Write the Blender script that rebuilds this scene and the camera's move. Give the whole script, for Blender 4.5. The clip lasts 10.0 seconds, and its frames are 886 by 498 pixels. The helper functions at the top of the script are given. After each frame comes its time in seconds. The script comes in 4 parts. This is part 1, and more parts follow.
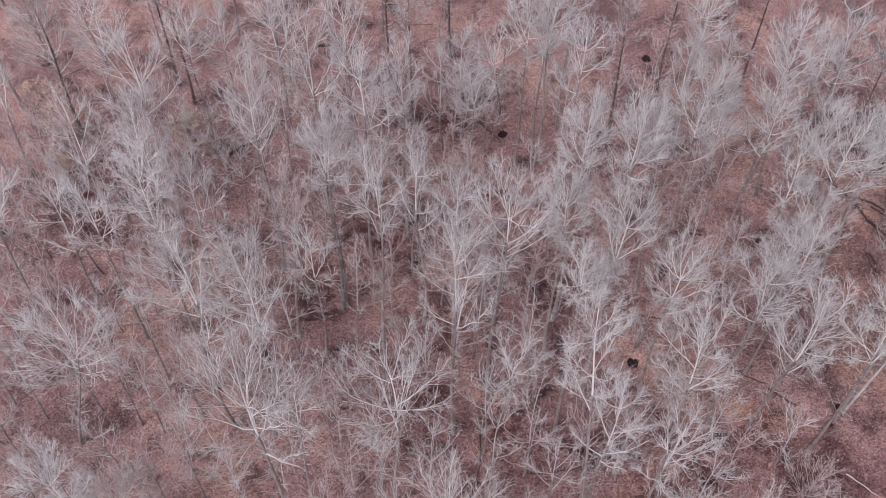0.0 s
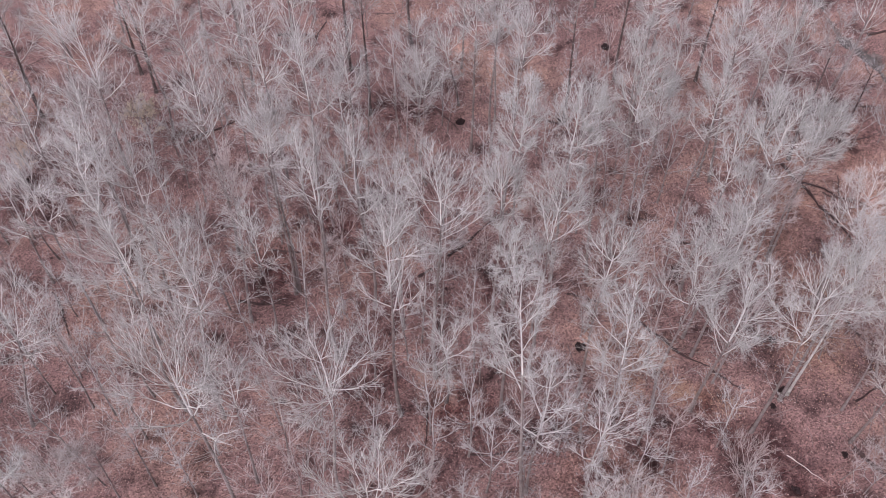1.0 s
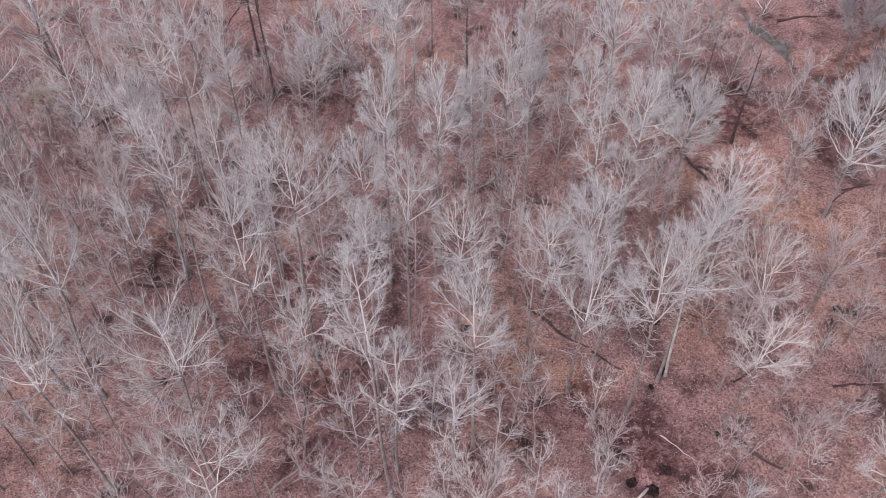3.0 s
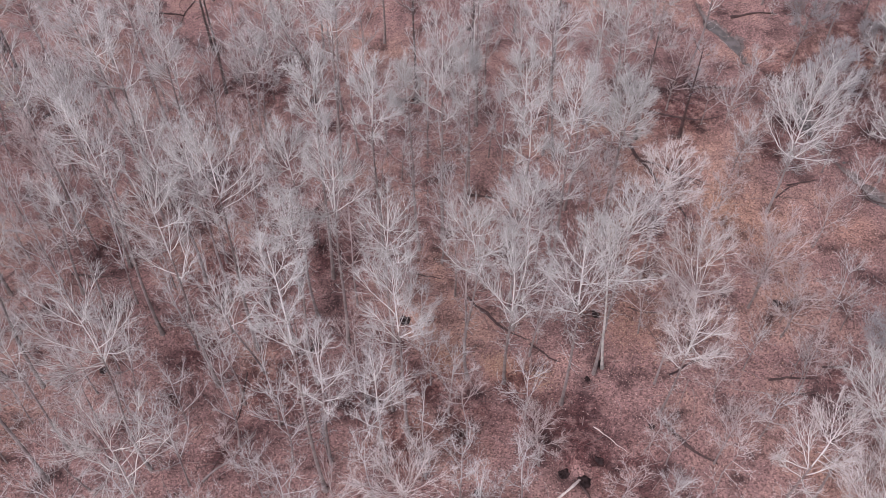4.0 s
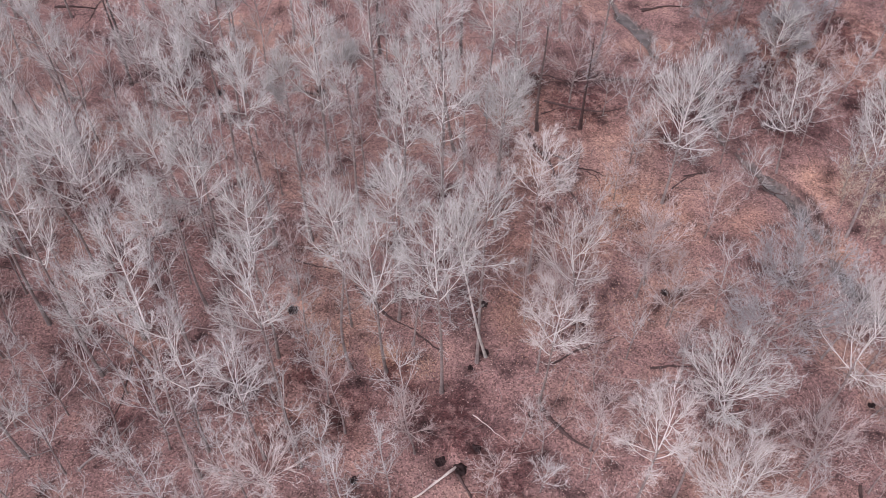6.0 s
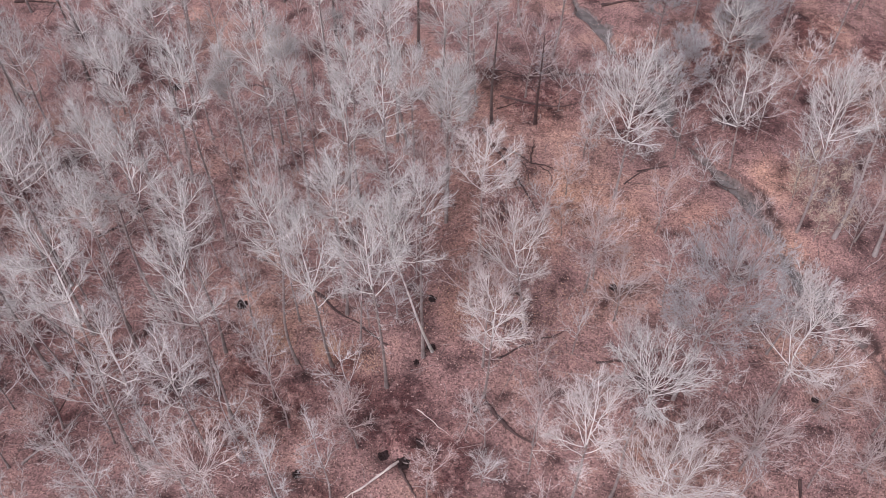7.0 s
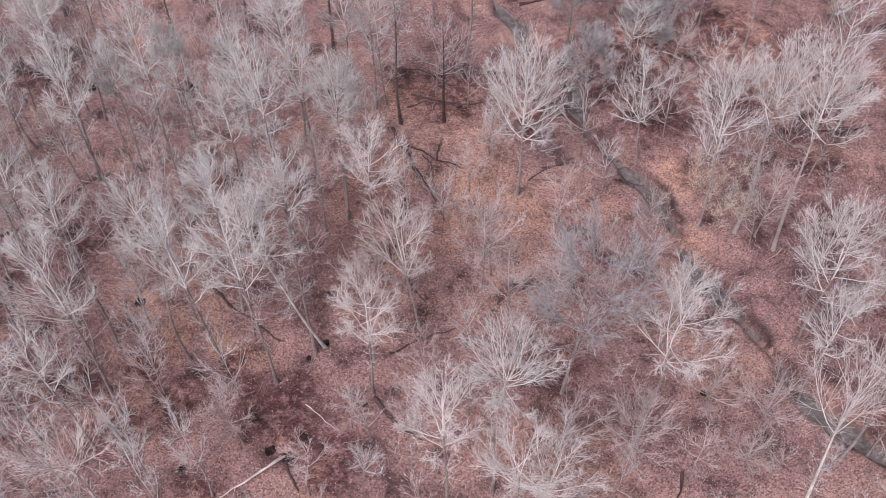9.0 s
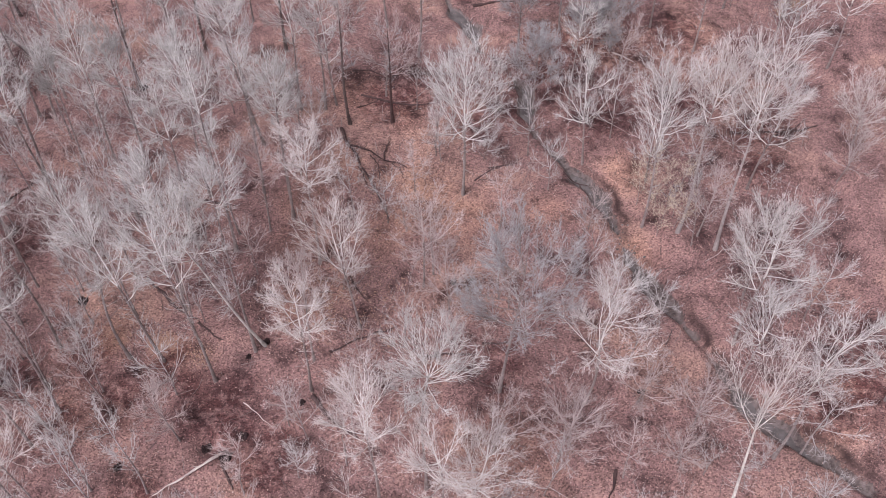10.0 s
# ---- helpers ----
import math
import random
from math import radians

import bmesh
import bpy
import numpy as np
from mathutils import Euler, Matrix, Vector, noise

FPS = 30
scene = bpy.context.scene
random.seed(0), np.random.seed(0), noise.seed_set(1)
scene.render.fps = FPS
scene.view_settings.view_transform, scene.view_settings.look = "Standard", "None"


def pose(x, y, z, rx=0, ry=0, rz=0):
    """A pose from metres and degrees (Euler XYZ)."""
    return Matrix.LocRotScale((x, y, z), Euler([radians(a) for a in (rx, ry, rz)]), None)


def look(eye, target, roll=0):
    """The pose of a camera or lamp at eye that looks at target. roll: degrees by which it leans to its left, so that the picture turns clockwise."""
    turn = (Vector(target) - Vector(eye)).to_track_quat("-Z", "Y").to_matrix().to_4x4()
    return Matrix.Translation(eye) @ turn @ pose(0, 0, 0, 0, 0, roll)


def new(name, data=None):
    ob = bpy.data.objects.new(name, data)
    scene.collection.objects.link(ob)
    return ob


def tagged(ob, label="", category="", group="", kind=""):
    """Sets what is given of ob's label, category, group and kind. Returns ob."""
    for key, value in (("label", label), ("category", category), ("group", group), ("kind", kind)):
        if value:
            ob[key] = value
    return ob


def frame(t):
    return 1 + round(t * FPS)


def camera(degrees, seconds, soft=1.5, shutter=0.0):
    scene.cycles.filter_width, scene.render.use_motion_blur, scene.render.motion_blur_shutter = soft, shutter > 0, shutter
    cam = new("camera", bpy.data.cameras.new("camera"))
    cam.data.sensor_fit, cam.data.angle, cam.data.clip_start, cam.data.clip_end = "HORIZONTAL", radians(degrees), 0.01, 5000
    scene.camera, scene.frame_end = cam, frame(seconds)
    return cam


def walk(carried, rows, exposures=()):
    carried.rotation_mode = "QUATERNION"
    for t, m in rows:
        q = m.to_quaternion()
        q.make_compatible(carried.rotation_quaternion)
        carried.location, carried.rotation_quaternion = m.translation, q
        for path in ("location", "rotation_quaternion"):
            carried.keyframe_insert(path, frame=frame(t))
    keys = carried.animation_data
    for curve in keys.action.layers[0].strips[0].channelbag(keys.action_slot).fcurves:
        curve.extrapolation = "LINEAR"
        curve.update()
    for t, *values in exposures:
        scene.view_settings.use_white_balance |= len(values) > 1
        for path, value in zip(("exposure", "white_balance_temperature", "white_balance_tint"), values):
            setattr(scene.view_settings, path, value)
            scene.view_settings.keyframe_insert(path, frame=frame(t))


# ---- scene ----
# The flight: seconds, place in metres, yaw, pitch, roll in degrees.
cam = camera(48.0, 10.0, soft=0.65)
ROWS = [
    (0.0, 0.000, 0.000, 52.228, -0.477, -52.429, 0.378),
    (0.5, 1.636, -0.398, 52.286, -0.258, -52.600, 0.125),
    (1.0, 3.365, -0.853, 52.390, -0.086, -52.752, -0.012),
    (1.5, 5.154, -1.236, 52.415, 0.120, -52.836, -0.106),
    (2.0, 6.995, -1.438, 52.331, 0.242, -52.907, -0.204),
    (2.5, 8.824, -1.594, 52.276, 0.177, -52.952, -0.337),
    (4.0, 14.340, -2.265, 52.179, 0.130, -53.058, 0.154),
    (4.5, 16.078, -2.490, 52.046, -0.017, -52.969, 0.255),
    (5.0, 17.746, -2.763, 51.881, -0.176, -52.813, 0.344),
    (5.5, 19.435, -2.976, 51.812, -0.254, -52.789, 0.382),
    (7.0, 24.372, -3.023, 52.091, -0.195, -53.298, 0.374),
    (7.5, 26.017, -3.195, 52.026, -0.060, -53.201, 0.068),
    (8.0, 27.748, -3.415, 51.927, 0.140, -53.054, -0.214),
    (8.5, 29.509, -3.579, 51.937, 0.345, -53.000, -0.444),
    (9.0, 31.303, -3.718, 51.971, 0.376, -52.932, -0.464),
    (9.5, 33.060, -3.892, 51.958, 0.097, -52.764, -0.209),
    (10.0, 34.663, -4.166, 51.980, -0.105, -52.667, -0.014),
]


def flown(x, y, z, yaw, pitch, roll):
    """The pose of a camera that looks along +y at yaw 0."""
    return pose(x, y, z, 0, 0, yaw) @ pose(0, 0, 0, 90 + pitch) @ pose(0, 0, 0, 0, 0, roll)


walk(cam, [(t, flown(*row)) for t, *row in ROWS], exposures=[(0.0, 0.42, 6020, 18), (10.0, 0.61, 6130, 18)])

# ---- world, sun, exposure ----
world = bpy.data.worlds.new("overcast")
scene.world = world
world.use_nodes = True
wn = world.node_tree.nodes
sky = wn.new("ShaderNodeTexSky")
sky.sky_type = "NISHITA"
sky.sun_disc = False
sky.sun_elevation = radians(55)
sky.sun_rotation = radians(214)
sky.dust_density = 4.0
veil = wn.new("ShaderNodeHueSaturation")
veil.inputs["Saturation"].default_value = 0.22
world.node_tree.links.new(sky.outputs["Color"], veil.inputs["Color"])
world.node_tree.links.new(veil.outputs["Color"], wn["Background"].inputs["Color"])
wn["Background"].inputs["Strength"].default_value = 0.125
sun = new("sun", bpy.data.lights.new("sun", "SUN"))
sun.data.energy = 2.7
sun.data.angle = radians(30)
sun.data.color = (1.0, 0.96, 0.95)
sun.matrix_world = look((-16, -24, 42), (0, 0, 0))


# ---- materials ----
def material(name):
    m = bpy.data.materials.new(name)
    m.use_nodes = True
    return m, m.node_tree.nodes, m.node_tree.links, m.node_tree.nodes["Principled BSDF"]


def ramp(nodes, stops):
    r = nodes.new("ShaderNodeValToRGB")
    while len(r.color_ramp.elements) < len(stops):
        r.color_ramp.elements.new(0.5)
    for e, (at, colour) in zip(r.color_ramp.elements, stops):
        e.position, e.color = at, (*colour, 1)
    return r


def noise_node(nodes, links, scale, detail=4.0, rough=0.55, space=None):
    n = nodes.new("ShaderNodeTexNoise")
    n.inputs["Scale"].default_value, n.inputs["Detail"].default_value = scale, detail
    n.inputs["Roughness"].default_value = rough
    if space is not None:
        links.new(space, n.inputs["Vector"])
    return n


def mix_colour(nodes, links, kind, factor, a, b):
    m = nodes.new("ShaderNodeMix")
    m.data_type, m.blend_type = "RGBA", kind
    for socket, value in ((m.inputs["Factor"], factor), (m.inputs["A"], a), (m.inputs["B"], b)):
        if isinstance(value, (int, float)):
            socket.default_value = value
        elif isinstance(value, tuple):
            socket.default_value = (*value, 1)
        else:
            links.new(value, socket)
    return m.outputs["Result"]


def bark_material(name, light, dark, scale=3.0, rough=0.85, bump=0.5):
    """Bark: two colours in patches and furrows, a little different on each tree."""
    m, n, k, out = material(name)
    space = n.new("ShaderNodeTexCoord").outputs["Object"]
    stretch = n.new("ShaderNodeMapping")
    stretch.inputs["Scale"].default_value = (1, 1, 0.25)
    k.new(space, stretch.inputs["Vector"])
    patches = noise_node(n, k, scale * 0.5, 3, space=space)
    furrows = noise_node(n, k, scale * 6, 4, 0.65, stretch.outputs["Vector"])
    a = ramp(n, [(0.32, dark), (0.62, light)])
    k.new(patches.outputs["Fac"], a.inputs["Fac"])
    b = ramp(n, [(0.3, (0.55, 0.53, 0.52)), (0.6, (1, 1, 1))])
    k.new(furrows.outputs["Fac"], b.inputs["Fac"])
    c = mix_colour(n, k, "MULTIPLY", 0.8, a.outputs["Color"], b.outputs["Color"])
    own = n.new("ShaderNodeObjectInfo")
    shade = ramp(n, [(0.0, (0.82, 0.80, 0.79)), (1.0, (1.0, 1.0, 1.0))])
    k.new(own.outputs["Random"], shade.inputs["Fac"])
    k.new(mix_colour(n, k, "MULTIPLY", 1.0, c, shade.outputs["Color"]), out.inputs["Base Color"])
    out.inputs["Roughness"].default_value = rough
    out.inputs["Specular IOR Level"].default_value = 0.18
    relief = n.new("ShaderNodeBump")
    relief.inputs["Strength"].default_value, relief.inputs["Distance"].default_value = bump, 0.03
    k.new(furrows.outputs["Fac"], relief.inputs["Height"])
    k.new(relief.outputs["Normal"], out.inputs["Normal"])
    return m


TRUNK_BARK = bark_material("grey_brown_bark", (0.29, 0.240, 0.228), (0.17, 0.134, 0.128))
PALE_BARK = bark_material("pale_grey_bark", (0.74, 0.70, 0.672), (0.54, 0.506, 0.486))
WHITE_BARK = bark_material("chalk_white_bark", (0.72, 0.68, 0.635), (0.37, 0.338, 0.314))
GREY_BARK = bark_material("smooth_grey_bark", (0.32, 0.275, 0.262), (0.20, 0.168, 0.162))
DARK_BARK = bark_material("dark_wet_bark", (0.085, 0.052, 0.049), (0.040, 0.024, 0.024))
GLOOM_BARK = bark_material("damp_brown_bark", (0.15, 0.112, 0.106), (0.075, 0.053, 0.051))
DEAD_WOOD = bark_material("bare_dead_wood", (0.56, 0.48, 0.445), (0.36, 0.292, 0.27))
TWIG_PALE = bark_material("pale_twig_bark", (0.51, 0.482, 0.466), (0.365, 0.343, 0.332), 0.8)
TWIG_DULL = bark_material("dull_twig_bark", (0.505, 0.470, 0.461), (0.36, 0.330, 0.323), 0.8)
TWIG_PINK = bark_material("pinkish_twig_bark", (0.60, 0.525, 0.503), (0.43, 0.37, 0.352), 0.8)
TWIG_ROSE = bark_material("brownish_rose_twig_bark", (0.48, 0.393, 0.378), (0.345, 0.279, 0.267), 0.8)
TWIG_GREY = bark_material("blue_grey_twig_bark", (0.36, 0.35, 0.355), (0.23, 0.22, 0.225), 0.8)
STRAW_LEAF = bark_material("bleached_straw_leaf", (0.62, 0.52, 0.42), (0.46, 0.37, 0.29), 2.0)
TAN_LEAF = bark_material("dry_tan_leaf", (0.66, 0.50, 0.40), (0.50, 0.365, 0.285), 2.0)


def litter_material():
    """Ground of old leaves: brown red with tan and dark patches, and leaf-sized speckle."""
    m, n, k, out = material("leaf_litter_ground")
    space = n.new("ShaderNodeTexCoord").outputs["Object"]
    broad = noise_node(n, k, 0.10, 4, 0.6, space)
    mid = noise_node(n, k, 0.45, 5, 0.62, space)
    cells = n.new("ShaderNodeTexVoronoi")
    cells.inputs["Scale"].default_value = 13.0
    k.new(space, cells.inputs["Vector"])
    fine = noise_node(n, k, 14.0, 3, 0.7, space)
    base = ramp(n, [(0.30, (0.142, 0.084, 0.081)), (0.50, (0.232, 0.142, 0.131)), (0.70, (0.325, 0.205, 0.165))])
    k.new(broad.outputs["Fac"], base.inputs["Fac"])
    blotch = ramp(n, [(0.32, (0.22, 0.18, 0.19)), (0.46, (0.80, 0.77, 0.78)), (0.72, (1.22, 1.19, 1.15))])
    k.new(mid.outputs["Fac"], blotch.inputs["Fac"])
    c = mix_colour(n, k, "MULTIPLY", 1.0, base.outputs["Color"], blotch.outputs["Color"])
    speck = n.new("ShaderNodeSeparateColor")
    k.new(cells.outputs["Color"], speck.inputs["Color"])
    leafy = ramp(n, [(0.0, (0.28, 0.24, 0.24)), (0.45, (0.85, 0.83, 0.83)), (0.85, (1.1, 1.08, 1.06)), (1.0, (1.6, 1.55, 1.5))])
    k.new(speck.outputs["Red"], leafy.inputs["Fac"])
    c = mix_colour(n, k, "MULTIPLY", 0.9, c, leafy.outputs["Color"])
    # darker, redder leaves inside the listed patches, broken up by noise
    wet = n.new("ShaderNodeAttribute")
    wet.attribute_name = "blotch"
    breakup = ramp(n, [(0.39, (0, 0, 0)), (0.54, (1, 1, 1))])
    k.new(noise_node(n, k, 1.3, 5, 0.7, space).outputs["Fac"], breakup.inputs["Fac"])
    darkened = n.new("ShaderNodeMath")
    darkened.operation = "MULTIPLY"
    k.new(wet.outputs["Fac"], darkened.inputs[0])
    k.new(breakup.outputs["Color"], darkened.inputs[1])
    c = mix_colour(n, k, "MIX", darkened.outputs["Value"], c, mix_colour(n, k, "MULTIPLY", 1.0, c, (0.36, 0.25, 0.26)))
    # drier, brighter leaves on the open ground
    dry = n.new("ShaderNodeAttribute")
    dry.attribute_name = "dry"
    c = mix_colour(n, k, "MIX", dry.outputs["Fac"], c, mix_colour(n, k, "MULTIPLY", 1.0, c, (1.17, 1.13, 1.01)))
    # bare mud and gravel in the creek's bed
    bed = n.new("ShaderNodeAttribute")
    bed.attribute_name = "bed"
    ragged = n.new("ShaderNodeMath")
    ragged.operation = "MULTIPLY_ADD"
    k.new(noise_node(n, k, 3.5, 4, 0.65, space).outputs["Fac"], ragged.inputs[0])
    ragged.inputs[1].default_value = 0.7
    k.new(bed.outputs["Fac"], ragged.inputs[2])
    shore = ramp(n, [(0.40, (0, 0, 0)), (0.52, (1, 1, 1))])
    k.new(ragged.outputs["Value"], shore.inputs["Fac"])
    silt = ramp(n, [(0.35, (0.045, 0.032, 0.030)), (0.7, (0.18, 0.145, 0.136))])
    k.new(noise_node(n, k, 2.2, 5, 0.7, space).outputs["Fac"], silt.inputs["Fac"])
    c = mix_colour(n, k, "MIX", shore.outputs["Color"], c, silt.outputs["Color"])
    # dark earth of the east bank, blackened further to paint in the undercut's shade
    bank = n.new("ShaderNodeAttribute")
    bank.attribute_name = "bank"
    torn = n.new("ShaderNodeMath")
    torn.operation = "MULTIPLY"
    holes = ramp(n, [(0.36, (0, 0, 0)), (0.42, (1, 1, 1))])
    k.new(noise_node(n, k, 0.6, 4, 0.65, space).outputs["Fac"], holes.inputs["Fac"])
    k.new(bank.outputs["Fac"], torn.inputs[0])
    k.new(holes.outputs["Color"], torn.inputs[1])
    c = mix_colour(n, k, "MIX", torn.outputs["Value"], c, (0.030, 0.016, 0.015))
    k.new(c, out.inputs["Base Color"])
    out.inputs["Roughness"].default_value = 0.85
    out.inputs["Specular IOR Level"].default_value = 0.2
    relief = n.new("ShaderNodeBump")
    relief.inputs["Strength"].default_value, relief.inputs["Distance"].default_value = 0.7, 0.06
    k.new(mix_colour(n, k, "MIX", 0.5, cells.outputs["Distance"], fine.outputs["Fac"]), relief.inputs["Height"])
    k.new(relief.outputs["Normal"], out.inputs["Normal"])
    return m


def island_material(name, stops, rough=0.8):
    """Each loose piece of a joined mesh takes its own tone."""
    m, n, k, out = material(name)
    island = n.new("ShaderNodeNewGeometry")
    tone = ramp(n, stops)
    k.new(island.outputs["Random Per Island"], tone.inputs["Fac"])
    grain = noise_node(n, k, 14.0, 3, 0.6, n.new("ShaderNodeTexCoord").outputs["Object"])
    g = ramp(n, [(0.3, (0.75, 0.73, 0.72)), (0.7, (1.1, 1.08, 1.06))])
    k.new(grain.outputs["Fac"], g.inputs["Fac"])
    k.new(mix_colour(n, k, "MULTIPLY", 1.0, tone.outputs["Color"], g.outputs["Color"]), out.inputs["Base Color"])
    out.inputs["Roughness"].default_value = rough
    out.inputs["Specular IOR Level"].default_value = 0.2
    return m


LITTER = litter_material()
LEAVES = island_material("fallen_leaf", [(0.0, (0.13, 0.075, 0.07)), (0.45, (0.27, 0.17, 0.152)), (0.8, (0.33, 0.225, 0.198)), (0.96, (0.37, 0.265, 0.235)), (1.0, (0.43, 0.335, 0.30))])
AMBER = island_material("amber_leaf", [(0.0, (0.19, 0.10, 0.075)), (0.5, (0.30, 0.18, 0.13)), (1.0, (0.40, 0.27, 0.205))])
STICKS = island_material("fallen_stick", [(0.0, (0.05, 0.036, 0.035)), (0.55, (0.15, 0.11, 0.105)), (0.93, (0.26, 0.21, 0.20)), (1.0, (0.42, 0.37, 0.35))])


def water_material():
    m, n, k, out = material("creek_water")
    mud = noise_node(n, k, 0.8, 4, 0.6, n.new("ShaderNodeTexCoord").outputs["Object"])
    tone = ramp(n, [(0.35, (0.060, 0.050, 0.048)), (0.65, (0.145, 0.126, 0.122))])
    k.new(mud.outputs["Fac"], tone.inputs["Fac"])
    k.new(tone.outputs["Color"], out.inputs["Base Color"])
    out.inputs["Roughness"].default_value = 0.25
    out.inputs["Specular IOR Level"].default_value = 0.35
    out.inputs["IOR"].default_value = 1.33
    rip = n.new("ShaderNodeBump")
    rip.inputs["Strength"].default_value, rip.inputs["Distance"].default_value = 0.15, 0.02
    k.new(noise_node(n, k, 5.0, 2, 0.5).outputs["Fac"], rip.inputs["Height"])
    k.new(rip.outputs["Normal"], out.inputs["Normal"])
    return m


WATER = water_material()

# ---- the lie of the land ----
CREEK = np.array([(34.2, 66.0), (35.4, 61.2), (37.1, 58.4), (37.5, 55.6), (39.4, 53.8), (41.1, 51.2), (40.9, 48.6), (41.5, 46.3), (43.8, 43.2), (45.3, 41.0), (46.3, 38.2), (46.9, 36.0),
                  (48.1, 33.0), (49.6, 30.2), (51.1, 27.6), (52.4, 25.3), (53.4, 23.6), (55.4, 21.6), (57.0, 20.2), (60.0, 17.5), (66.0, 12.0)])
BED = 0.85        # depth of the creek's channel
PITS = [(23.8, 28.5, 0.45, 0.5), (22.9, 27.4, 0.4, 0.35), (16.3, 20.2, 0.45, 0.55), (21.1, 21.4, 0.5, 0.6), (23.2, 22.2, 0.4, 0.4),
        (23.85, 32.0, 0.45, 0.4), (35.4, 33.0, 0.4, 0.35), (46.5, 25.0, 0.6, 0.5), (11.9, 31.5, 0.45, 0.45), (12.2, 51.0, 0.5, 0.4),
        (4.7, 50.9, 0.5, 0.4), (16.2, 58.8, 0.5, 0.4), (-6.1, 27.7, 0.4, 0.3), (22.4, 20.9, 0.6, 0.5)]


def creek_distance(x, y):
    """Metres from the creek's middle line."""
    best = np.full(np.shape(x), 1e9)
    for (ax, ay), (bx, by) in zip(CREEK[:-1], CREEK[1:]):
        dx, dy = bx - ax, by - ay
        s = np.clip(((x - ax) * dx + (y - ay) * dy) / (dx * dx + dy * dy), 0, 1)
        best = np.minimum(best, np.hypot(x - ax - s * dx, y - ay - s * dy))
    return best


def ground_z(x, y):
    """Height of the forest floor: soft swells, the creek's channel, small pits."""
    x, y = np.asarray(x, float), np.asarray(y, float)
    z = 0.16 * np.sin(0.21 * x + 0.7) * np.sin(0.17 * y + 0.2) + 0.10 * np.sin(0.47 * x - 0.31 * y) + 0.05 * np.sin(1.1 * x + 0.9 * y) * np.sin(0.8 * y - 1.3 * x)
    d = creek_distance(x, y) + 0.34 * np.sin(0.9 * y + 0.4 * x) + 0.12 * np.sin(2.3 * y - 1.1 * x) + 0.06 * np.sin(5.1 * y + 3.0 * x)
    z = z - 0.35 * np.exp(-(d / 4.0) ** 2) - BED / (1 + np.exp(np.minimum((d - np.where(y > 35, 0.34, 0.42)) / 0.14, 60)))
    for px, py, r, deep in PITS:
        z = z - deep * np.exp(-(((x - px) ** 2 + (y - py) ** 2) / (r * r)) ** 1.5)
    return z


def mesh_from(name, verts, quads=None, tris=None, mats=(), smooth=False):
    """A mesh from arrays of corners and faces."""
    me = bpy.data.meshes.new(name)
    quads = np.zeros((0, 4), np.int32) if quads is None else np.asarray(quads, np.int32)
    tris = np.zeros((0, 3), np.int32) if tris is None else np.asarray(tris, np.int32)
    me.vertices.add(len(verts))
    me.vertices.foreach_set("co", np.ascontiguousarray(verts, np.float32).ravel())
    loops = np.concatenate([quads.ravel(), tris.ravel()])
    me.loops.add(len(loops))
    me.loops.foreach_set("vertex_index", loops)
    count = len(quads) + len(tris)
    me.polygons.add(count)
    starts = np.concatenate([np.arange(len(quads)) * 4, len(quads) * 4 + np.arange(len(tris)) * 3]).astype(np.int32)
    me.polygons.foreach_set("loop_start", starts)
    if smooth:
        me.polygons.foreach_set("use_smooth", np.ones(count, bool))
    me.update(calc_edges=True)
    me.validate()
    for mat in mats:
        me.materials.append(mat)
    return me


def part_mesh(name, me, parent, label=""):
    ob = new(name, me)
    ob.parent = parent
    return tagged(ob, label)


# the ground: one sheet, close-meshed under the trees and wide beyond
def stretched(inner, far):
    a, b = inner[0], inner[-1]
    out = 0.3 * 1.5 ** np.arange(1, 40)
    out = np.cumsum(out)
    out = out[out < far]
    return np.concatenate([a - out[::-1], inner, b + out])


gx = stretched(np.concatenate([np.arange(-32, 33, 0.3), np.arange(33.1, 66, 0.17)]), 3000)
gy = stretched(np.arange(8, 68, 0.24), 3000)
GX, GY = np.meshgrid(gx, gy)
GZ = ground_z(GX, GY)
nx, ny = len(gx), len(gy)
idx = np.arange(nx * ny).reshape(ny, nx)
faces = np.stack([idx[:-1, :-1], idx[:-1, 1:], idx[1:, 1:], idx[1:, :-1]], -1).reshape(-1, 4)
ground_mesh = mesh_from("ground", np.stack([GX, GY, GZ], -1).reshape(-1, 3), faces, mats=(LITTER,), smooth=True)
margin = creek_distance(GX, GY) + 0.34 * np.sin(0.9 * GY + 0.4 * GX) + 0.12 * np.sin(2.3 * GY - 1.1 * GX) + 0.06 * np.sin(5.1 * GY + 3.0 * GX)
margin = np.clip(0.50 - margin, -1, 1)
ground_mesh.attributes.new("bed", "FLOAT", "POINT").data.foreach_set("value", margin.ravel().astype(np.float32))
# mask of the bare east bank, where earth and painted bank shade share one colour
east = np.full(GX.shape, 1e9)
side_of = np.zeros(GX.shape)
for (ax, ay), (bx, by) in zip(CREEK[:-1], CREEK[1:]):
    dx, dy = bx - ax, by - ay
    f = np.clip(((GX - ax) * dx + (GY - ay) * dy) / (dx * dx + dy * dy), 0, 1)
    d = np.hypot(GX - ax - f * dx, GY - ay - f * dy)
    side_of = np.where(d < east, np.sign(dx * (GY - ay) - dy * (GX - ax)), side_of)
    east = np.minimum(east, d)
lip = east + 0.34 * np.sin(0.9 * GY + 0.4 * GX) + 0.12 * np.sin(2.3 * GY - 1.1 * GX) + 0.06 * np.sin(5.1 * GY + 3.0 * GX)
